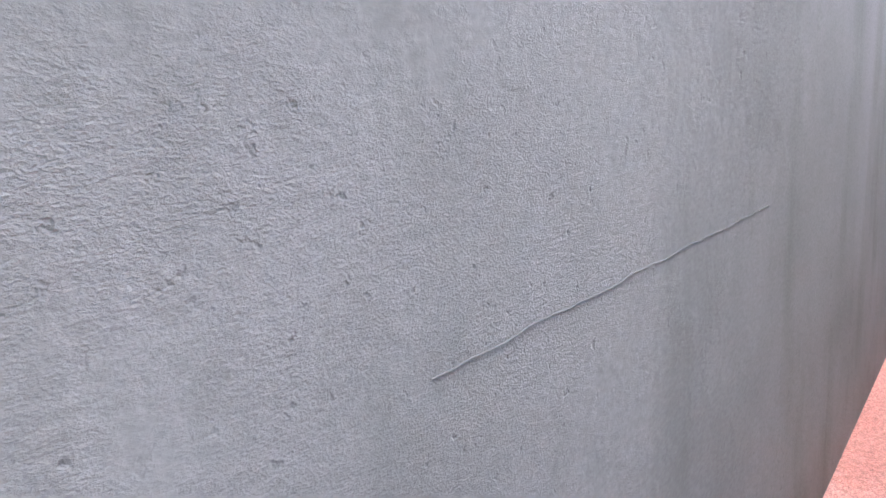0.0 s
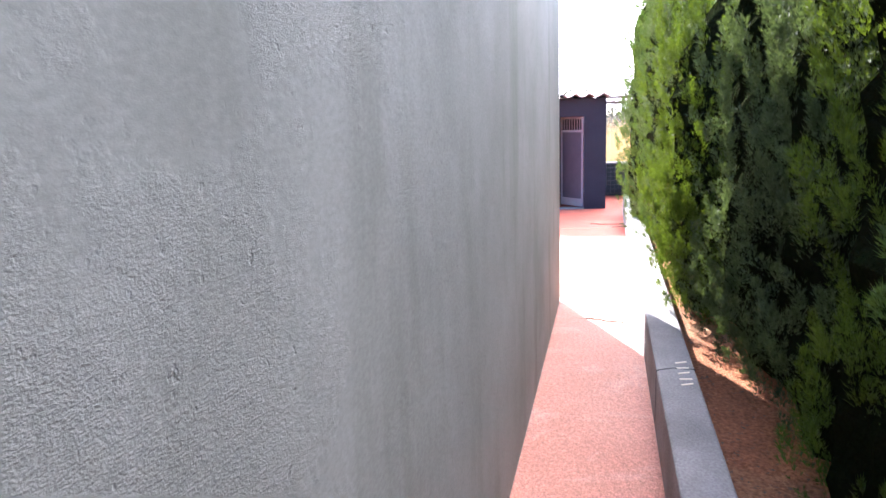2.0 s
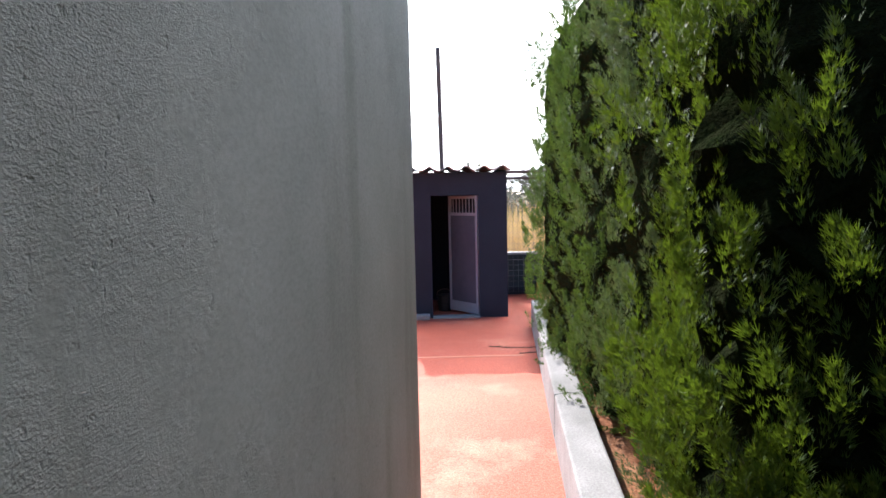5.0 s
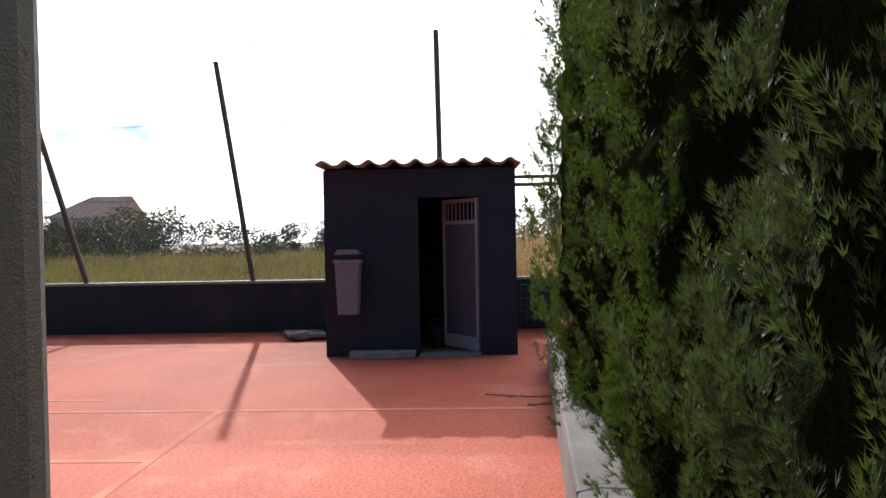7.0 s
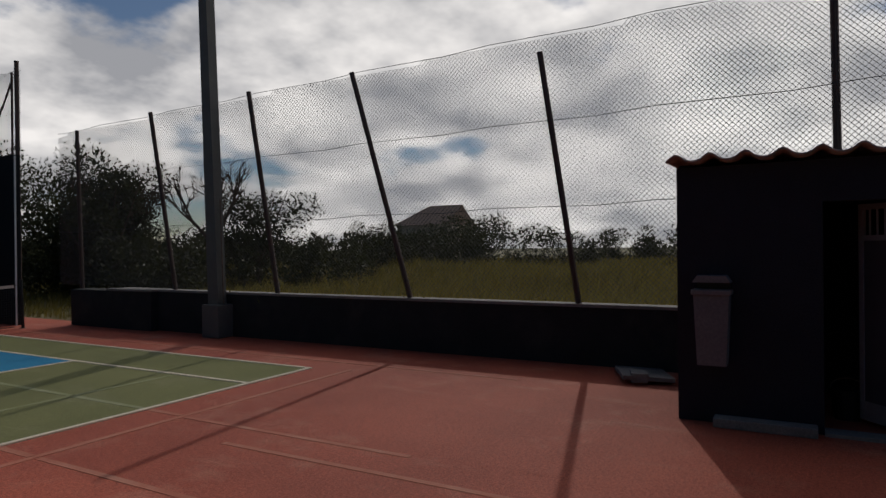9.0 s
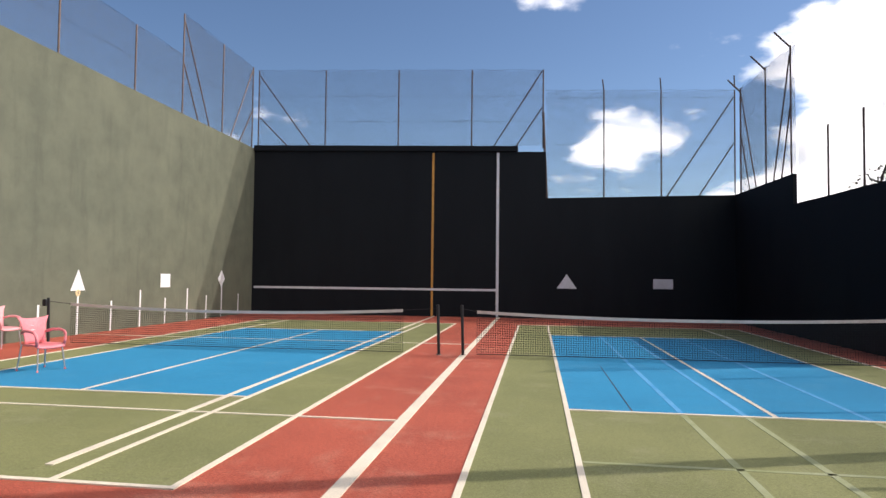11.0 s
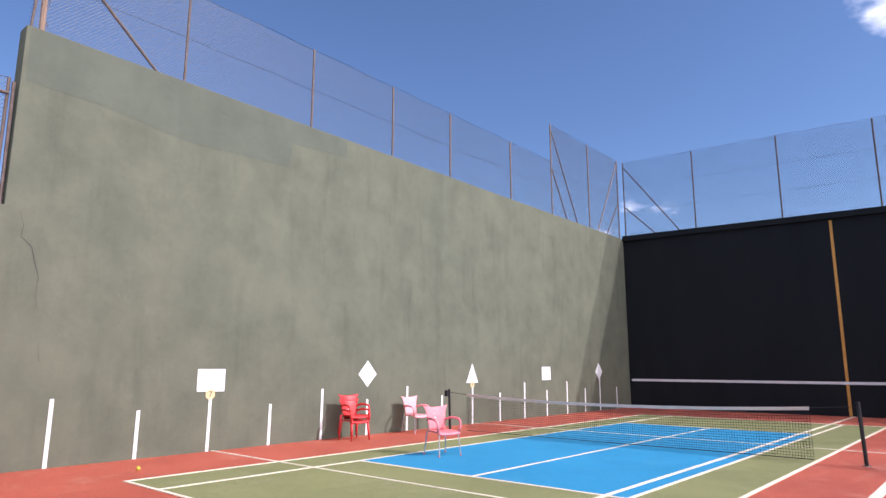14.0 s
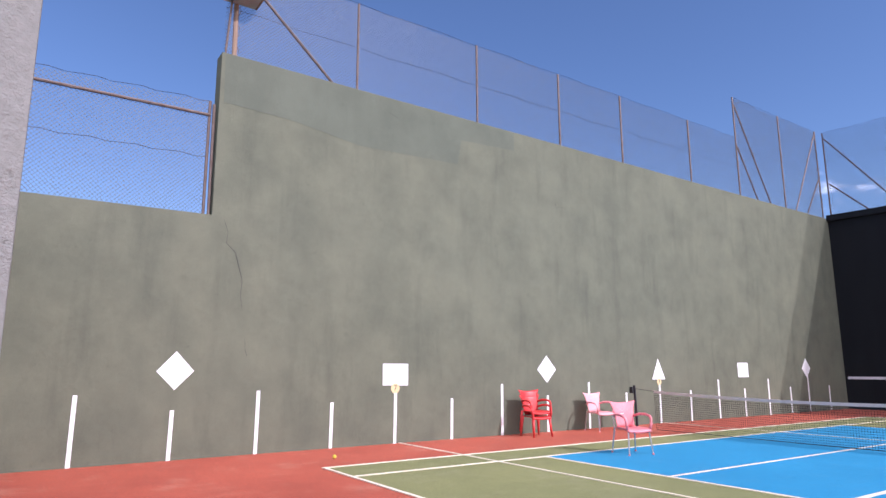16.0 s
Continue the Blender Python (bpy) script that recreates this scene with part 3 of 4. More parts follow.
part("brace", rod((0, 0.4, 5.5), (0, 1.6, 3.86), 0.025), M_post, f6)
part("post", rod((0, 0.12, 0.3), (0, 0.16, 5.98), 0.05), M_post, f6)
f7 = fence("wire_fence", "torn chain-link fence with a rusty top rail", (-0.17, -3.3, 0), (0, 1, 0), 5.7, 4.19, 6.35, 4.22, 6.38, (0.1, 5.68), M_galv, wires=(0.5, 1.0))
part("rail", rod((0.02, 0, 6.1), (0.02, 5.7, 6.1), 0.03), M_galv, f7)
part("stake", rod((0.06, 5.76, 4.2), (0.06, 5.74, 6.3), 0.03), M_galv, f7)
f8 = fence("wire_fence", "tall chain-link boundary fence on leaning rusty posts", (20.42, -6.0, 0), (0, 1, 0), 19.2, 0.84, 4.85, 0.8, 4.4, (3.52, 6.65, 9.43, 12.3, 15.1, 18.3), M_post, 0.07, 0.004, 0.045, (0.36, 0.68, 1.0),
           ((0, 0.05, 0.1), (0, 0.55, -0.25), (0, 1.15, 0.0), (0, 0.7, 0.05), (0, 0.75, 0.05), (0, 0.15, 0.0)))
part("guy_wire", rod((0, 3.5, 4.6), (0, 0.2, 3.3), 0.005, None, 5), M_wire, f8)

# ---- lamp pole ----
pole = tagged(empty("lamp_pole", (20.14, 7.56, 0)), "tall tapered, leaning grey concrete lamp pole by the low wall", "lamp pole")
part("shaft", prism([(-0.14, 0.0), (0.14, 0.0), (0.44, 9.5), (0.26, 9.5)], "x", -0.1, 0.1), M_pole, pole)
part("footing", box(-0.2, -0.22, 0, 0.17, 0.22, 0.62, 0.02), M_pole, pole)
part("stay", rod((0.0, -0.15, 0.6), (0.0, -0.08, 2.6), 0.012), M_galv, pole)

# ---- shed ----
shed = tagged(empty("shed", (18.0, -1.06, 0)), "slate-painted masonry shed with a wavy roof and open doorway", "shed")
part("wall", box(0, -2.42, -0.05, 0.14, -1.96, 2.36), M_slate, shed)
part("wall", box(0, -1.19, -0.05, 0.14, 0, 2.36), M_slate, shed)
part("lintel", box(0, -1.96, 2.0, 0.14, -1.19, 2.36), M_slate, shed)
part("wall", box(0.14, -0.14, -0.05, 2.0, 0, 2.40), M_slate, shed)
part("wall", box(0.14, -2.42, -0.05, 2.0, -2.28, 2.40), M_slate, shed)
part("wall", box(1.86, -2.28, -0.05, 2.0, -0.14, 2.44), M_slate, shed)
part("sill", box(-0.06, -1.96, 0.0, 0.14, -1.19, 0.03), M_concrete, shed)


def wavy_roof():
    bm = bmesh.new()
    cols, rows, th = 110, 6, 0.018
    grid = {}
    for s in (0, 1):
        for i in range(cols + 1):
            for j in range(rows + 1):
                y = 0.06 - 2.54 * i / cols
                x = -0.20 + 2.35 * j / rows
                w = math.sin((y + 0.1) / 0.29 * 2 * math.pi)
                z = 2.405 + 0.032 * w + 0.012 * abs(w) + 0.03 * j / rows + s * th
                grid[s, i, j] = bm.verts.new((x, y, z))
    for s in (0, 1):
        for i in range(cols):
            for j in range(rows):
                q = [grid[s, i, j], grid[s, i + 1, j], grid[s, i + 1, j + 1], grid[s, i, j + 1]]
                bm.faces.new(q if s == 0 else q[::-1])
    for i in range(cols):
        for j in (0, rows):
            bm.faces.new((grid[0, i, j], grid[1, i, j], grid[1, i + 1, j], grid[0, i + 1, j]))
    for j in range(rows):
        for i in (0, cols):
            bm.faces.new((grid[0, i, j], grid[0, i, j + 1], grid[1, i, j + 1], grid[1, i, j]))
    bmesh.ops.recalc_face_normals(bm, faces=bm.faces)
    return bm


part("roof", wavy_roof(), M_tile, shed, "grey wavy roofing sheet", True)
door = empty("door", (0.05, -1.95, 0.04), -50)
door.parent = shed
for bx in ((0.0, 0.05, 0.0, 1.95), (0.66, 0.71, 0.0, 1.95)):
    part("stile", box(-0.02, bx[0], bx[2], 0.02, bx[1], bx[3], 0.004), M_doormetal, door)
for z in (0.0, 0.12, 1.62, 1.90):
    part("rail", box(-0.018, 0.05, z, 0.018, 0.66, z + (0.12 if z == 0.0 else 0.05)), M_doormetal, door)
part("panel", box(-0.008, 0.05, 0.17, 0.008, 0.66, 1.62), M_mosquito, door, "grey door panel")
for i in range(7):
    part("bar", rod((0, 0.12 + i * 0.08, 1.66), (0, 0.12 + i * 0.08, 1.91), 0.009), M_doormetal, door)
bucket = tagged(empty("bucket", (18.7, -2.45, 0)), "dark plastic bucket on the shed floor", "bucket")
part("body", rod((0, 0, 0), (0, 0, 0.28), 0.11, 0.14, 16), M_blackmetal, bucket)
part("handle", tube([(0, 0.14 * math.cos(a), 0.28 + 0.1 * math.sin(a)) for a in [i * math.pi / 8 for i in range(9)]], 0.006, 5), M_galv, bucket)

bin_ = tagged(empty("wall_bin", (17.99, -1.38, 0)), "grey wall-mounted bin with a raised lid on the shed", "bin")
part("body", prism([(-0.15, 1.22), (0.15, 1.22), (0.12, 0.56), (-0.12, 0.56)], "x", -0.22, 0.0), M_grey, bin_)
part("rim", box(-0.24, -0.165, 1.19, 0.0, 0.165, 1.235, 0.006), M_grey, bin_)
part("lid", prism([(-0.16, 1.30), (0.16, 1.30), (0.12, 1.36), (-0.12, 1.36)], "x", -0.2, 0.0), M_grey, bin_)
part("bracket", box(-0.03, -0.14, 1.2, 0.0, 0.14, 1.34), M_blackmetal, bin_)

step_slab = tagged(part("concrete_step", box(17.82, -2.2, 0.0, 17.99, -1.38, 0.085, 0.012), M_concrete), "narrow concrete step block at the shed wall", "step")
slab = part("paving_slab", box(-0.45, -0.3, 0.0, 0.45, 0.3, 0.05, 0.008), M_concrete)
slab.matrix_world = pose(19.8, -0.35, 0.02, 3, 3, 20)
tagged(slab, "pale concrete slab lying by the low wall", "slab")
rubble = part("stone_block", box(-0.22, -0.1, 0, 0.22, 0.1, 0.12, 0.02), M_concrete)
rubble.matrix_world = pose(19.55, -0.35, 0.06, 0, 4, 15)
rubble.location.z = 0.0
tagged(rubble, "rough stone block under a tilted slab", "block")


def twig_bm(seed, n=16, length=1.1):
    rnd = random.Random(seed)
    bm = bmesh.new()
    prev = Vector((0, 0, 0.012))
    for i in range(8):
        nxt = prev + Vector((length / 8, rnd.uniform(-0.03, 0.03), rnd.uniform(-0.004, 0.006)))
        add_rod(bm, prev, nxt, 0.006, 0.005, 5)
        for k in range(2):
            add_rod(bm, prev, prev + Vector((rnd.uniform(0.02, 0.12), rnd.uniform(-0.13, 0.13), rnd.uniform(0, 0.03))), 0.003, 0.001, 4)
        prev = nxt
    return bm


for tx, ty, rz, s in ((15.9, -3.0, -95, 1), (9.9, -2.85, 70, 2), (15.5, -3.35, -70, 3)):
    tw = part("fallen_twig", twig_bm(s, length=0.8 if s != 2 else 0.35), M_bark)
    tw.matrix_world = pose(tx, ty, 0.0, 0, 0, rz)
    tagged(tw, "dry brown twig fallen on the red floor", "twig", "fallen twigs")


# ---- nets ----
def tennis_net(label, x0, x1, p0, p1, y, z_end, z_mid):
    net = tagged(empty("tennis_net", (0, y, 0)), label, "tennis net")
    n = 40
    verts, faces = [], []

    def top(x):
        k = (x - x0) / (x1 - x0)
        return z_mid + (z_end - z_mid) * (2 * k - 1) ** 2

    def strand(a, b, r=0.0034):
        k = len(verts)
        d = (Vector(b) - Vector(a)).normalized()
        s = Vector((0, 1, 0)).cross(d)
        for p in (Vector(a), Vector(b)):
            verts.extend([p + Vector((0, r, 0)), p + Vector((0, -r * 0.5, 0)) + s * r, p + Vector((0, -r * 0.5, 0)) - s * r])
        for i in range(3):
            faces.append((k + i, k + (i + 1) % 3, k + 3 + (i + 1) % 3, k + 3 + i))

    cols = int((x1 - x0) / 0.048)
    for i in range(cols + 1):
        x = x0 + (x1 - x0) * i / cols
        strand((x, 0.02 * math.sin(x), 0.04), (x, 0, top(x)))
    for j in range(19):
        f = j / 18
        for i in range(n):
            xa, xb = x0 + (x1 - x0) * i / n, x0 + (x1 - x0) * (i + 1) / n
            strand((xa, 0.02 * math.sin(xa) * (1 - f), 0.04 + (top(xa) - 0.04) * f), (xb, 0.02 * math.sin(xb) * (1 - f), 0.04 + (top(xb) - 0.04) * f))
    raw("mesh", verts, faces, M_net, net)
    part("hem", tube([(x0 + (x1 - x0) * i / n, 0.02 * math.sin(x0 + (x1 - x0) * i / n), 0.04) for i in range(n + 1)], 0.009, 5), M_net, net)
    bm = bmesh.new()
    rows = []
    for i in range(n + 1):
        x = x0 + (x1 - x0) * i / n
        z = top(x)
        rows.append([bm.verts.new((x, dy, z + dz)) for dy, dz in ((-0.012, -0.05), (0.012, -0.05), (0.012, 0.01), (-0.012, 0.01))])
    for a, b in zip(rows, rows[1:]):
        for k in range(4):
            bm.faces.new((a[k], a[(k + 1) % 4], b[(k + 1) % 4], b[k]))
    bm.faces.new(rows[0][::-1])
    bm.faces.new(rows[-1])
    part("band", bm, M_band, net)
    for px, ex in ((p0, x0), (p1, x1)):
        part("post", rod((px, 0, 0), (px - 0.03, 0, z_end + 0.12), 0.032), M_blackmetal, net)
        part("base", rod((px, 0, 0), (px, 0, 0.015), 0.07, 0.06, 12), M_galv, net)
        part("cord", rod((px, 0, z_end + 0.04), (ex, 0, z_end - 0.01), 0.006, None, 5), M_blackmetal, net)
    return net


n1 = tennis_net("black court net with a faded white band between black posts", 1.4, 9.17, 0.85, 9.95, 12.6, 0.93, 0.83)
part("winder", box(0.72, -0.08, 0.86, 0.82, 0.05, 1.02, 0.02), M_blackmetal, n1)
tennis_net("black court net with a white band between black posts", 10.75, 19.1, 10.46, 19.28, 12.6, 0.93, 0.83)


# ---- chairs ----
def shell_back(w, z0, z1, lean, dish):
    bm = bmesh.new()
    nu, nv = 10, 8
    g = {}
    for s in (0, 1):
        for i in range(nu + 1):
            for j in range(nv + 1):
                u, v = 2 * i / nu - 1, j / nv
                half = w * (0.36 + 0.14 * v ** 1.5) + (0.03 * max(0, v - 0.8) * 5 * abs(u))
                zt = z1 - 0.035 * (1 - u * u) * (v ** 3)
                g[s, i, j] = bm.verts.new((-0.20 - lean * v + dish * u * u - s * 0.012, u * half, z0 + (zt - z0) * v))
    for s in (0, 1):
        for i in range(nu):
            for j in range(nv):
                q = [g[s, i, j], g[s, i + 1, j], g[s, i + 1, j + 1], g[s, i, j + 1]]
                bm.faces.new(q if s else q[::-1])
    for i in range(nu):
        for j in (0, nv):
            bm.faces.new((g[0, i, j], g[0, i + 1, j], g[1, i + 1, j], g[1, i, j]))
    for j in range(nv):
        for i in (0, nu):
            bm.faces.new((g[0, i, j], g[1, i, j], g[1, i, j + 1], g[0, i, j + 1]))
    bmesh.ops.recalc_face_normals(bm, faces=bm.faces)
    return bm


def seat_bm():
    bm = bmesh.new()
    nu, nv = 10, 10
    g = {}
    for s in (0, 1):
        for i in range(nu + 1):
            for j in range(nv + 1):
                u, v = 2 * i / nu - 1, j / nv
                x = -0.22 + 0.46 * v
                half = 0.19 + 0.055 * v
                z = 0.445 - 0.02 * (1 - u * u) - 0.03 * max(0, v - 0.85) / 0.15 - s * 0.03
                g[s, i, j] = bm.verts.new((x, u * half, z))
    for s in (0, 1):
        for i in range(nu):
            for j in range(nv):
                q = [g[s, i, j], g[s, i + 1, j], g[s, i + 1, j + 1], g[s, i, j + 1]]
                bm.faces.new(q if s == 0 else q[::-1])
    for i in range(nu):
        for j in (0, nv):
            bm.faces.new((g[0, i, j], g[0, i + 1, j], g[1, i + 1, j], g[1, i, j]))
    for j in range(nv):
        for i in (0, nu):
            bm.faces.new((g[0, i, j], g[1, i, j], g[1, i, j + 1], g[0, i, j + 1]))
    bmesh.ops.recalc_face_normals(bm, faces=bm.faces)
    return bm


def arm_bm(side, plastic):
    pts = [(-0.21, 0.20, 0.62), (-0.10, 0.255, 0.66), (0.05, 0.275, 0.665), (0.16, 0.27, 0.645), (0.215, 0.262, 0.60), (0.225, 0.255, 0.52), (0.215, 0.24, 0.43)]
    return tube([(x, side * y, z) for x, y, z in pts], 0.024, 8)


def chair(label, at, rz, mat, plastic_legs, mark):
    c = tagged(empty("armchair", at, rz), label, "chair", "court-side chairs")
    part("seat", seat_bm(), mat, c, "", True)
    bk = part("backrest", shell_back(0.5, 0.44, 0.89, 0.09, 0.05), mat, c, "", True)
    part("print", box(-0.277, -0.09, 0.70, -0.258, 0.09, 0.73), mark, bk, "pale worn lettering bar")
    part("print", box(-0.262, -0.11, 0.645, -0.243, 0.10, 0.665), mark, bk, "pale worn lettering bar")
    for sd in (-1, 1):
        part("armrest", arm_bm(sd, plastic_legs), mat, c, "", True)
        for fx in (-1, 1):
            a, b = (0.20 * fx, 0.21 * sd, 0.43), (0.25 * fx, 0.245 * sd, 0.0)
            if plastic_legs:
                part("leg", rod(b, a, 0.019, 0.034, 10), mat, c, "", True)
            else:
                leg = part("leg", rod(b, a, 0.0125, 0.0125, 10), M_alu, c, "aluminium tube leg")
                part("foot", rod(b, Vector(b) + (Vector(a) - Vector(b)) * 0.07, 0.017, 0.016, 10), mat, leg)
    return c


for dz in (0.0, 0.11):
    chair("bright red plastic armchair in a stack of two", (0.60 - dz * 0.25, 9.55 + dz * 0.1, dz), -6, M_redplastic, True, M_pinklight)
chair("faded pink plastic armchair with metal legs by the wall", (0.52, 11.65, 0.0), -4, M_pinklight, False, M_white)
chair("faded pink plastic armchair with metal legs on the blue court", (3.75, 8.95, 0.008), -14, M_pink, False, M_white)
sb = bmesh.new()
bmesh.ops.create_uvsphere(sb, u_segments=16, v_segments=10, radius=0.036, matrix=Matrix.Translation((1.35, 4.39, 0.036)))
tagged(part("tennis_ball", sb, M_ball, None, "", True), "worn yellow ball lying on the red floor", "ball")

# ---- floodlight on the side wall ----
lamp = tagged(empty("floodlight", (-0.2, 2.75, 7.28)), "rusty floodlight on a wooden post above the wall", "floodlight")
part("post", rod((0, 0.02, -0.05), (0, 0.0, 2.3), 0.05), M_lamp, lamp)
part("pipe", rod((0.12, -0.18, 0.0), (0.12, -0.05, 2.2), 0.022), M_galv, lamp)
part("housing", box(-0.02, -0.42, 1.22, 0.55, 0.42, 1.38, 0.02), M_lamp, lamp)
part("glass", box(0.03, -0.36, 1.20, 0.5, 0.36, 1.218), M_glass, lamp)
part("cable", tube([(0.02, 0.06 + 0.04 * math.sin(i * 1.7), 0.1 + i * 0.12) for i in range(10)], 0.008, 5), M_galv, lamp)


# ---- foliage ----
def sprays(rng, pos, axis, size, flat, wide=0.085):
    """Flat scale-leaf sprays: a stem with side fingers, one island each."""
    n = len(pos)
    axis = axis / np.linalg.norm(axis, axis=1)[:, None]
    side = np.cross(axis, flat)
    side /= np.linalg.norm(side, axis=1)[:, None] + 1e-9
    nor = np.cross(axis, side)
    shape, tris = [], []
    for lo, ang, ln in ((0.0, 0.0, 1.25), (0.12, 0.45, 0.85), (0.22, -0.5, 0.75)):
        ca, sa, k = math.cos(ang), math.sin(ang), len(shape)
        shape += [(sa * t_ * ln + ca * w_, lo + ca * t_ * ln - sa * w_, abs(sa) * 0.12 * t_) for t_, w_ in ((0, -wide * 0.6), (0.35, wide), (1, 0))]
        tris.append((k, k + 1, k + 2))
    v = np.empty((n, len(shape), 3))
    for i, (a, b, c) in enumerate(shape):
        v[:, i] = pos + side * (a * size * 0.75)[:, None] + axis * (b * size)[:, None] + nor * (c * size)[:, None]
    f = (np.arange(n)[:, None, None] * len(shape) + np.array(tris)[None]).reshape(-1, 3)
    return v.reshape(-1, 3), f


def mesh_from(name, v, f, mat, parent, label=""):
    me = bpy.data.meshes.new(name)
    k = f.shape[1]
    me.vertices.add(len(v))
    me.vertices.foreach_set("co", v.astype(np.float32).ravel())
    me.loops.add(f.size)
    me.loops.foreach_set("vertex_index", f.astype(np.int32).ravel())
    me.polygons.add(len(f))
    me.polygons.foreach_set("loop_start", np.arange(0, f.size, k, dtype=np.int32))
    me.update(calc_edges=True)
    me.materials.append(mat)
    ob = new(name, me)
    ob.parent = parent
    if label:
        ob["label"] = label
    return ob


def lumps(u, z, seed, k):
    return 1 + k * (np.sin(u * 3 + seed) * 0.4 + np.sin(u * 7 + z * 1.9 + seed * 2.1) * 0.45 + np.sin(z * 5.1 + u * 2 + seed * 3.3) * 0.35 + np.sin(u * 13 - z * 3.3 + seed) * 0.3)


def conifer(label, x, y, height, radius, mat, seed, count, base=0.24, taper=0.35, low=0.05):
    """A dense conifer: upright flame-like lobes on an inner body coloured dark as shade, each lobe clad in small plumes
    of scale leaves.
    """
    rng = np.random.default_rng(seed)
    t = tagged(empty("conifer", (x, y, base)), label, "tree", "hedge conifers")
    part("trunk", rod((0, 0, -0.05), (0, 0, height * 0.85), 0.07, 0.02, 8), M_bark, t)

    def prof(h):
        up = np.maximum(0, h - (1 - taper)) / taper
        return np.minimum(1.0, (h + 0.22) * 3.0) ** 0.6 * np.maximum(0.0, 1 - up * up) ** 0.5

    # lobes: slender upright ellipsoids, more of them towards the path and the light
    lobes = int(70 * height / 4 * radius / 0.8)
    lh = (np.arange(lobes) + rng.uniform(0, 1, lobes)) / lobes * 0.96 - 0.02
    la = np.where(rng.uniform(0, 1, lobes) < 0.8, rng.uniform(-0.45, np.pi + 0.45, lobes), rng.uniform(np.pi, 2 * np.pi, lobes))
    lr = radius * np.clip(prof(np.clip(lh, 0, 0.97)), 0.1, 1) * lumps(la, lh * height, seed, 0.12) - 0.16
    lw = rng.uniform(0.11, 0.21, lobes)
    lt = rng.uniform(0.45, 0.85, lobes)
    heart = np.stack([np.cos(la) * lr, np.sin(la) * lr, lh * height], 1)

    plumes = count // 26
    pick = rng.integers(0, lobes, plumes)
    va = rng.uniform(0, 2 * np.pi, plumes)
    vh = rng.uniform(-0.75, 1, plumes)
    ring = np.sqrt(np.maximum(0.02, 1 - np.maximum(vh, 0) ** 1.6)) * (1 - 0.25 * np.maximum(0, -vh))
    out = np.stack([np.cos(va), np.sin(va), np.zeros(plumes)], 1)
    root = heart[pick] + out * (ring * lw[pick] * rng.uniform(0.75, 1.05, plumes))[:, None]
    root[:, 2] += vh * lt[pick] * 0.62
    # an under-coat of plumes straight on the body closes the gaps between the lobes
    coat = rng.uniform(0, 1, plumes) < 0.38
    ch = rng.uniform(0.0, 0.96, plumes)
    ca = np.where(rng.uniform(0, 1, plumes) < 0.8, rng.uniform(-0.45, np.pi + 0.45, plumes), rng.uniform(np.pi, 2 * np.pi, plumes))
    cr = radius * prof(ch) * lumps(ca, ch * height, seed, 0.12) - rng.uniform(0.12, 0.2, plumes)
    cout = np.stack([np.cos(ca), np.sin(ca), np.zeros(plumes)], 1)
    croot = cout * np.maximum(cr, 0.03)[:, None]
    croot[:, 2] = ch * height
    root = np.where(coat[:, None], croot, root)
    out = np.where(coat[:, None], cout, out)
    way = out * rng.uniform(0.1, 0.5, plumes)[:, None] + np.array([0, 0, 1.15]) + rng.normal(0, 0.16, (plumes, 3))
    away = np.stack([np.cos(la[pick]), np.sin(la[pick]), np.zeros(plumes)], 1)
    way += away * rng.uniform(0.0, 0.4, plumes)[:, None]
    way /= np.linalg.norm(way, axis=1)[:, None]
    reach = rng.uniform(0.09, 0.22, plumes)
    per = 80
    s_ = rng.uniform(0, 1, (plumes, per)) ** 0.85
    off = rng.normal(0, 1, (plumes, per, 3))
    off -= (off * way[:, None]).sum(2)[:, :, None] * way[:, None]
    off /= np.linalg.norm(off, axis=2)[:, :, None]
    pos = root[:, None] + way[:, None] * (s_ * reach[:, None])[:, :, None] + off * ((1 - s_ * 0.85) * 0.05 * rng.uniform(0.2, 1.0, (plumes, per)))[:, :, None]
    axis = way[:, None] * 1.1 + off * rng.uniform(0.25, 0.8, (plumes, per))[:, :, None] + rng.normal(0, 0.15, (plumes, per, 3))
    pos, axis, off = pos.reshape(-1, 3), axis.reshape(-1, 3), off.reshape(-1, 3)
    pos[:, 2] = np.maximum(pos[:, 2], 0.01)
    flat = off + rng.normal(0, 0.5, off.shape)
    v, f = sprays(rng, pos, axis, rng.uniform(0.018, 0.042, len(pos)), flat, 0.085)
    mesh_from("crown", v, f, mat, t)
    # solid core filling the crown, its dark colour painted as inner shade
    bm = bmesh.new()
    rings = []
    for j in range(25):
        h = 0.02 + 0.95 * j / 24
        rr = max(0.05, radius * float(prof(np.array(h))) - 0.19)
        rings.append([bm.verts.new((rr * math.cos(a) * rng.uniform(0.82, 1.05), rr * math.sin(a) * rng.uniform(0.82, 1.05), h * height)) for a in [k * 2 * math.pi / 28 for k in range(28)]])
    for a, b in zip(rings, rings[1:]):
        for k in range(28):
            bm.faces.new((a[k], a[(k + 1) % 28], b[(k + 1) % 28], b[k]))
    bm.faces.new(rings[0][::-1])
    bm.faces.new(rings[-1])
    part("shaded_core", bm, M_inner, t, "solid body coloured dark for the shade inside the crown")
    return t


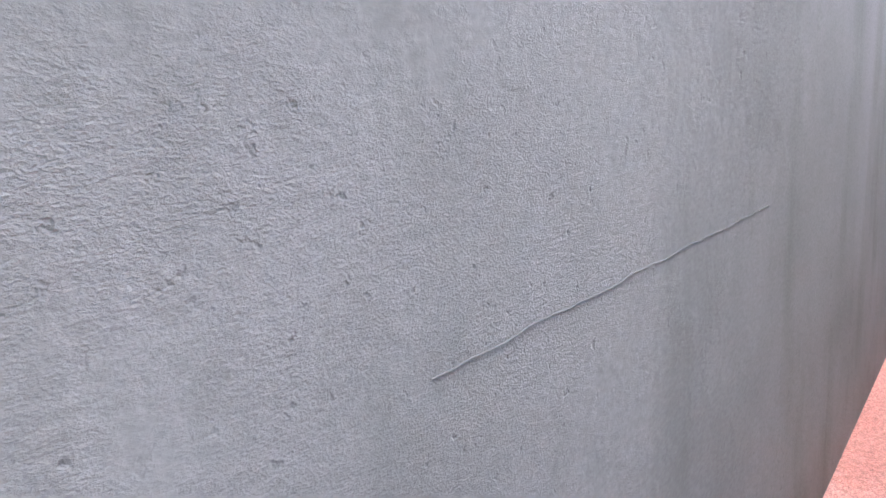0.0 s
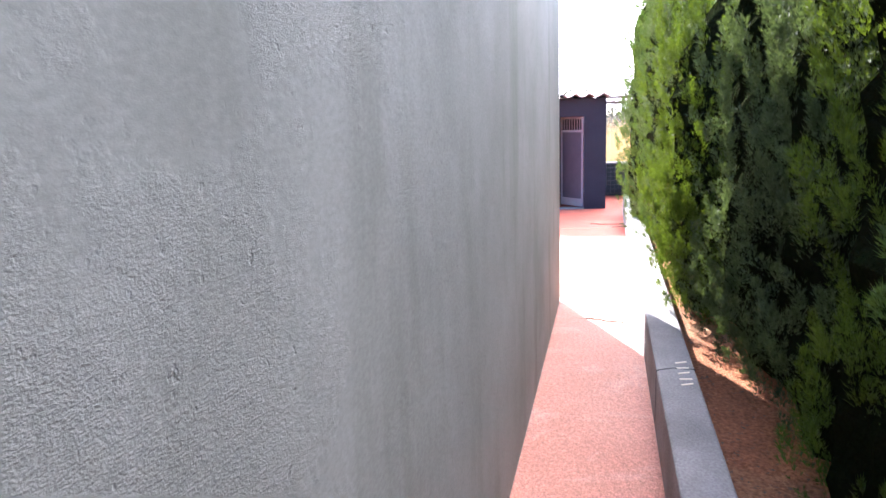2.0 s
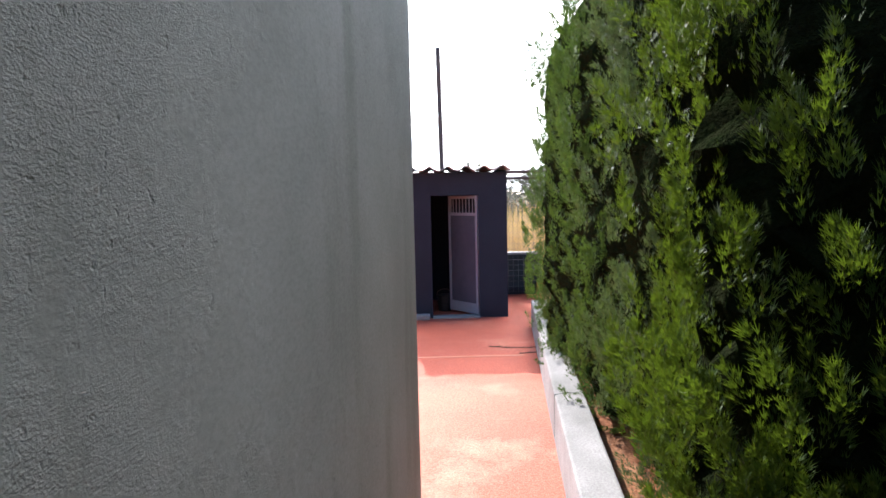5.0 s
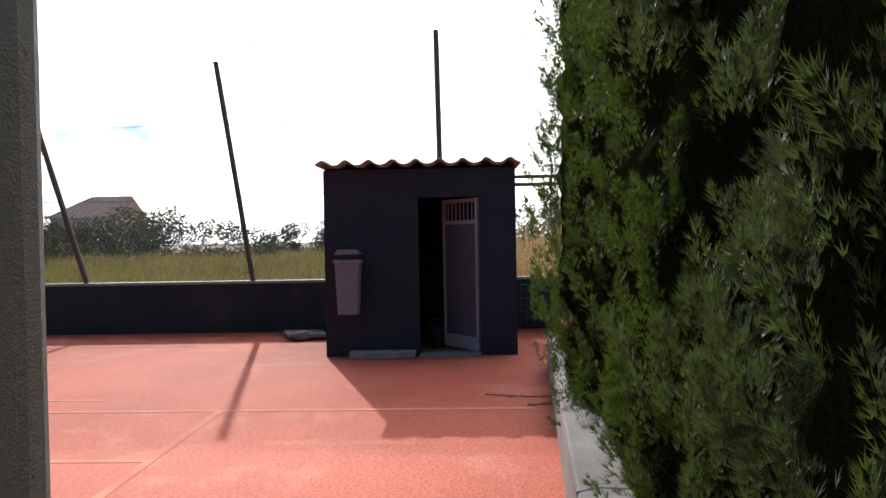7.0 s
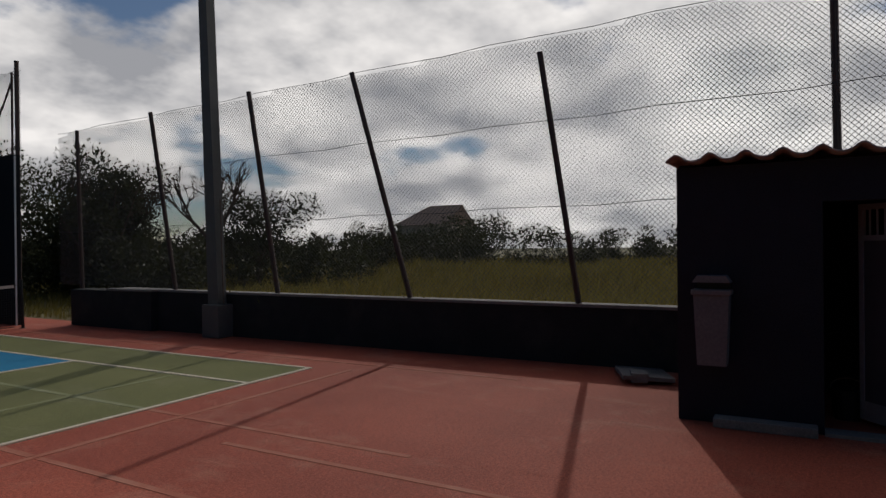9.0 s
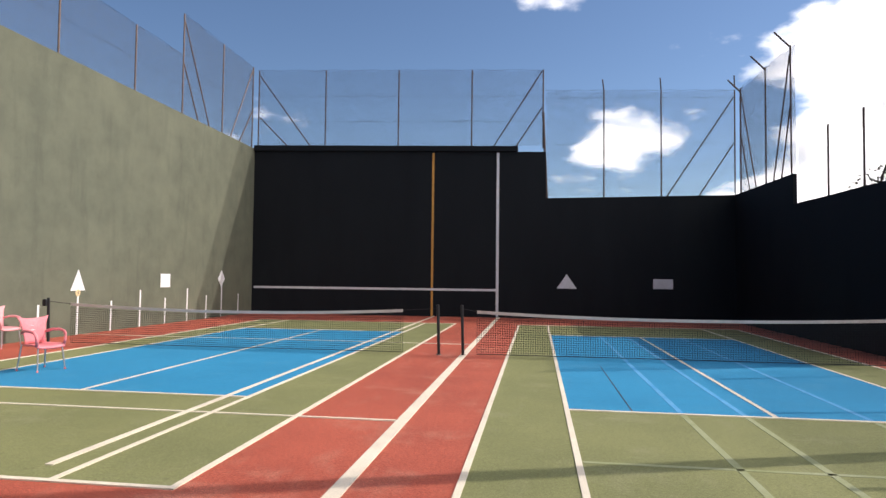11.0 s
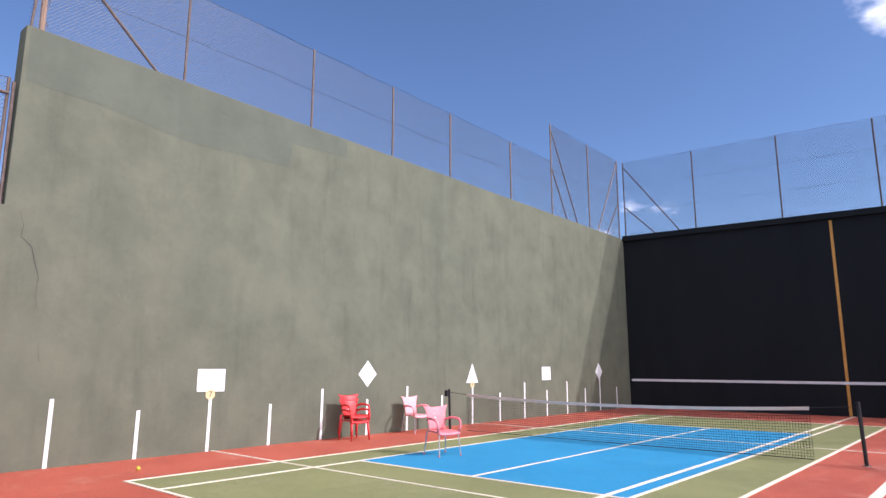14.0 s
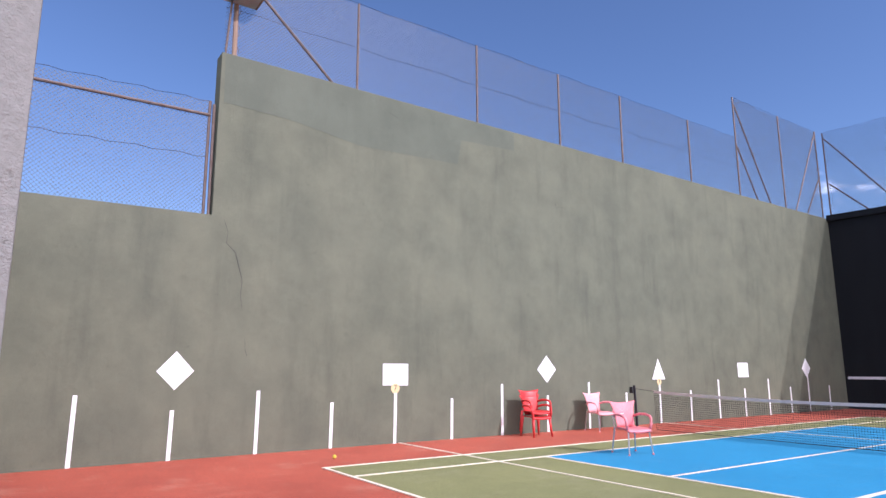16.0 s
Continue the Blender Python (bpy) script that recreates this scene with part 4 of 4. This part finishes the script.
for cx_, dy_, ht_, rd_, mt_, sd_, ct_, lb_ in (
        # first two stay out of view, added to keep sky light off the wall
        (1.9, -1.0, 4.0, 0.8, M_dusky, 19, 6000, "unseen dark green conifer added to block sky light"),
        (3.2, -1.0, 4.0, 0.8, M_dusky, 20, 9000, "unseen dark green conifer added to block sky light"),
        (4.5, -1.05, 4.0, 0.78, M_leaf, 11, 15000, "green scale-leaved conifer in a tall hedge"),
        (5.8, -0.98, 3.4, 0.70, M_lime, 12, 20000, "lime green scale-leaved conifer in a tall hedge"),
        (6.9, -1.15, 4.2, 0.82, M_dusky, 13, 28000, "dark dusky green conifer in a tall hedge"),
        (8.05, -1.05, 4.2, 0.78, M_dusky, 14, 32000, "dark dusky green conifer in a tall hedge"),
        (9.5, -0.90, 2.9, 0.86, M_lime, 15, 36000, "bright lime green conifer with upright sprays"),
        (11.1, -1.05, 4.4, 0.92, M_dusky, 16, 36000, "tall dusky green conifer beside the kerb"),
        (12.5, -0.86, 4.0, 0.88, M_leaf, 17, 34000, "green conifer overhanging the concrete kerb"),
        (14.1, -0.74, 3.9, 0.90, M_leaf, 18, 42000, "green conifer at the end of the hedge")):
    conifer(lb_, cx_, kerb_y(cx_) + dy_, ht_, rd_, mt_, sd_, ct_)

rng = np.random.default_rng(5)
n = 2600
px = rng.uniform(3, 17, n)
pos = np.stack([px, -2.63 + (px - 6.3) * SLOPE - 0.26 - rng.uniform(0, 1.0, n) ** 1.5 * 1.2, np.full(n, 0.243)], 1)
axis = rng.normal(0, 1, (n, 3)) * np.array([1, 1, 0.12])
lv, lf = sprays(rng, pos, axis, rng.uniform(0.02, 0.05, n), np.tile([0, 0, 1.0], (n, 1)) + rng.normal(0, 0.2, (n, 3)))
tagged(mesh_from("leaf_litter", lv, lf, M_bark, None), "dry brown leaf litter on red soil", "litter", kind="stuff")

# ---- field, scrub and trees beyond the fence ----
n = 60000
d = rng.uniform(0, 1, n) ** 1.6
gx = 20.8 + d * 55
gy = rng.uniform(-14, 30, n) + d * rng.uniform(-40, 60, n)
hgt = rng.uniform(0.45, 1.0, n) * (0.75 + 0.35 * np.sin(gx * 0.4) * np.sin(gy * 0.33)) + 0.1
hgt *= np.where((gy > 11) & (gx < 34), 0.4, 1.0)
wd = 0.008 + d * 0.07
lean = rng.normal(0, 0.25, (n, 2)) * hgt[:, None]
a_ = rng.uniform(0, np.pi, n)
sx, sy = np.cos(a_) * wd, np.sin(a_) * wd
gv = np.empty((n, 4, 3))
gv[:, 0] = np.stack([gx - sx, gy - sy, np.full(n, -0.05)], 1)
gv[:, 1] = np.stack([gx + sx, gy + sy, np.full(n, -0.05)], 1)
gv[:, 2] = np.stack([gx + lean[:, 0] * 0.4 + sx * 0.8, gy + lean[:, 1] * 0.4 + sy * 0.8, hgt * 0.6], 1)
gv[:, 3] = np.stack([gx + lean[:, 0], gy + lean[:, 1], hgt], 1)
gf = (np.arange(n)[:, None, None] * 4 + np.array([(0, 1, 2), (0, 2, 3)])[None]).reshape(-1, 3)
tagged(mesh_from("field_grass", gv.reshape(-1, 3), gf, M_grass, None), "tall dry yellow-green grass in an open field", "grass", kind="stuff")


def bush(name, label, x, y, w, h, seed, count, mat, size, trunk=0.0, group=""):
    r_ = np.random.default_rng(seed)
    t = tagged(empty(name, (x, y, -0.02)), label, "tree" if trunk else "bush", group)
    if trunk:
        part("trunk", rod((0, 0, -0.1), (0.1, 0, trunk + 0.5), 0.16, 0.1, 8), M_bark, t)
        for i in range(7):
            a = i * 0.9
            part("limb", rod((0.1, 0, trunk * (0.6 + 0.06 * i)), (w * 0.6 * math.cos(a), w * 0.6 * math.sin(a), trunk + (h - trunk) * (0.35 + 0.08 * i)), 0.07, 0.015, 6), M_bark, t)
    clumps = r_.uniform(-1, 1, (22, 3)) * np.array([w, w, 0.5 * (h - trunk) * 0.9]) * 0.75 + np.array([0, 0, trunk + (h - trunk) * 0.42])
    ci = r_.integers(0, 22, count)
    dv = r_.normal(0, 1, (count, 3))
    dv /= np.linalg.norm(dv, axis=1)[:, None]
    p = clumps[ci] + dv * (r_.uniform(0.3, 1.0, count) * 0.36 * min(w, h * 0.6))[:, None]
    p[:, 2] = np.clip(p[:, 2], 0.05, h)
    v, f = sprays(r_, p, dv + r_.normal(0, 0.5, (count, 3)), r_.uniform(0.6, 1.3, count) * size, r_.normal(0, 1, (count, 3)), 0.24)
    mesh_from("crown", v, f, mat, t)
    return t


bush("tree", "dark broad-leaved tree behind the boundary fence", 27.2, 24.5, 3.6, 6.2, 21, 20000, M_scrub, 0.15, 0.9)
bush("tree", "dark bushy tree behind the boundary fence", 25.5, 19.5, 2.3, 5.0, 22, 14000, M_scrub, 0.14, 0.5)
bush("tree", "small leafy tree beyond the low wall", 33.0, 19.5, 2.2, 5.0, 23, 7000, M_scrub, 0.14, 1.2)
bush("tree", "distant round tree across the field", 68, 38.0, 2.6, 5.4, 24, 4000, M_scrub, 0.17, 1.2)
bs = random.Random(9)
for i in range(46):
    yy = -45 + i * 3.1 + bs.uniform(-1, 1)
    xx = 56 + bs.uniform(-9, 14)
    bush("bush", "dull green scrub bush at the field's edge", xx, yy, bs.uniform(2.4, 4.2), bs.uniform(2.4, 4.6), 40 + i, 4200, M_scrub, 0.22, 0.0, "field scrub")
for i in range(9):
    bush("bush", "dark undergrowth bush beyond the fence", 23.5 + bs.uniform(0, 4), 13.5 + i * 1.6, 1.4, bs.uniform(1.4, 2.4), 100 + i, 2200, M_scrub, 0.13, 0.0, "undergrowth")

for i in range(11):
    bush("bush", "dark scrub bush in the field behind the fence", 30 + bs.uniform(0, 12), 15 + i * 2.3, 2.4, bs.uniform(2.0, 3.2), 120 + i, 3000, M_scrub, 0.15, 0.0, "undergrowth")


def bare_tree(x, y, h, seed):
    rnd = random.Random(seed)
    t = tagged(empty("bare_tree", (x, y, -0.05)), "leafless tree with crooked branches beyond the fence", "tree")
    part("trunk", rod((0, 0, 0), (0.2, -0.2, h * 0.35), 0.16, 0.1, 8), M_bark, t)

    def grow(p, d, length, r, depth, bm):
        q = p + d * length
        add_rod(bm, p, q, r, r * 0.65, 5)
        if depth:
            for _ in range(3):
                nd = (d + Vector((rnd.uniform(-0.8, 0.8), rnd.uniform(-0.8, 0.8), rnd.uniform(-0.25, 0.6)))).normalized()
                grow(p.lerp(q, rnd.uniform(0.6, 1.0)), nd, length * rnd.uniform(0.6, 0.8), r * 0.6, depth - 1, bm)

    for i in range(3):
        bm = bmesh.new()
        a = i * 2.1 + 0.4
        grow(Vector((0.2, -0.2, h * 0.34)), Vector((math.cos(a) * 0.7, math.sin(a) * 0.7, 0.8)).normalized(), h * 0.27, 0.08, 4, bm)
        part("branch", bm, M_bark, t)


bare_tree(29.8, 19.2, 5.8, 3)
bare_tree(27.0, 21.0, 5.2, 4)

house = tagged(empty("house", (80, 35.5, 0)), "distant low stone house with a clay tile roof", "house")
part("wall", box(0, 0, 0, 7, 7.4, 4.6), M_brick, house)
part("gable", prism([(0.0, 4.6), (7.0, 4.6), (3.5, 6.9)], "y", 0.0, 0.3), M_brick, house)
rb = bmesh.new()
e = [rb.verts.new(p) for p in ((-0.4, -0.1, 4.5), (3.5, -0.1, 7.1), (7.4, -0.1, 4.5), (-0.4, 7.9, 4.5), (3.5, 4.6, 7.1), (7.4, 7.9, 4.5))]
for q in ((0, 3, 4, 1), (1, 4, 5, 2), (3, 5, 4), (0, 1, 2)):
    rb.faces.new([e[i] for i in q])
part("roof", rb, M_rooftile, house)
for wy in (2.0, 5.0):
    part("window", box(-0.05, wy, 2.2, 0.1, wy + 0.9, 3.3), M_dark, house)

# beside the shed: pipe rail, square mesh and a pale hut
rail = tagged(empty("pipe_fence", (20.0, -4.6, 0)), "square mesh fence with a pipe rail beside the shed", "fence")
for py in (0.0, 1.0):
    part("post", rod((0, py, 0), (0, py, 2.42), 0.03), M_post, rail)
for pz in (2.3, 2.42):
    part("rail", rod((0, -3.5, pz), (0, 1.1, pz), 0.03), M_post, rail)
wire_mesh("mesh", (0, -3.5, 0), (0, 1, 0), 4.6, 0.1, 2.3, 0.1, 2.3, 0.1, 0.003, M_wire, rail, True)
hut = tagged(empty("hut", (38, -10.0, 0)), "pale grey box-like hut far beyond the fence", "hut")
part("wall", box(0, 0, 0, 2.4, 2.3, 3.2), M_grey, hut)
part("roof", box(-0.1, -0.1, 3.2, 2.5, 2.4, 3.32), M_concrete, hut)
r2 = np.random.default_rng(77)
n = 2600
rx, ry = 20.7 + r2.uniform(0, 5, n), -3.2 - r2.uniform(0, 5, n)
rh = r2.uniform(0.8, 2.0, n)
rv = np.empty((n, 3, 3))
rv[:, 0] = np.stack([rx, ry - 0.012, np.full(n, -0.05)], 1)
rv[:, 1] = np.stack([rx, ry + 0.012, np.full(n, -0.05)], 1)
rv[:, 2] = np.stack([rx + r2.normal(0, 0.25, n), ry + r2.normal(0, 0.25, n), rh], 1)
M_reed = leaf_material("dry_reed", (0.42, 0.26, 0.12), (0.34, 0.22, 0.10), (0.5, 0.33, 0.12))
tagged(mesh_from("dry_reeds", rv.reshape(-1, 3), np.arange(n * 3).reshape(-1, 3), M_reed, None), "dry straw-coloured reeds behind the shed", "reeds", kind="stuff")


# hairline cracks in the rendered wall
def crack(points, w):
    bm = bmesh.new()
    rows = []
    for k, (x, z) in enumerate(points):
        y = back_y(x) - 0.0015
        ww = w * (0.5 + 0.5 * math.sin(k * 1.9) ** 2)
        rows.append([bm.verts.new((x, y - dy, z + dz)) for dy, dz in ((0, -ww), (0.002, 0), (0, ww))])
    for a, b in zip(rows, rows[1:]):
        for i in (0, 1):
            bm.faces.new((a[i], a[i + 1], b[i + 1], b[i]))
    return part("crack", bm, M_crack, wall_back)


def jagged(x0, z0, x1, z1, n, amp, seed):
    rnd = random.Random(seed)
    return [(x0 + (x1 - x0) * i / n, z0 + (z1 - z0) * i / n + rnd.uniform(-amp, amp)) for i in range(n + 1)]


M_crack = material("crack_shadow", (0.14, 0.14, 0.13), None, 8.0, 0.95, 80, 0.1)
crack(jagged(1.6, 1.545, 3.1, 1.515, 40, 0.004, 4), 0.0007)

part("paint_patch", prism([(2.56, 7.30), (2.58, 6.35), (3.9, 6.28), (5.4, 6.05), (7.9, 6.1), (8.0, 6.7), (9.6, 6.75), (9.6, 7.2)], "x", -0.01, 0.003), M_patch, wall_left)
for pts in ([(2.72, 4.12), (2.80, 3.9), (2.78, 3.7), (2.95, 3.55), (3.02, 3.3), (3.10, 3.05), (3.08, 2.8), (3.12, 2.55)], [(5.85, 7.0), (6.0, 6.9), (6.1, 6.93), (6.3, 6.86)], [(10.6, 5.6), (10.9, 5.62), (11.0, 5.5), (11.25, 5.52)], [(3.2, 2.0), (3.22, 1.8), (3.25, 1.7)]):
    rows = []
    bm = bmesh.new()
    for k, (y, z) in enumerate(pts):
        w = 0.002 + 0.004 * math.sin(k * 2.7) ** 2
        rows.append([bm.verts.new((0.0045, y - w, z)), bm.verts.new((0.0045, y + w, z + w))])
    for a, b in zip(rows, rows[1:]):
        bm.faces.new((a[0], a[1], b[1], b[0]))
    part("crack", bm, M_crack_green, wall_left)
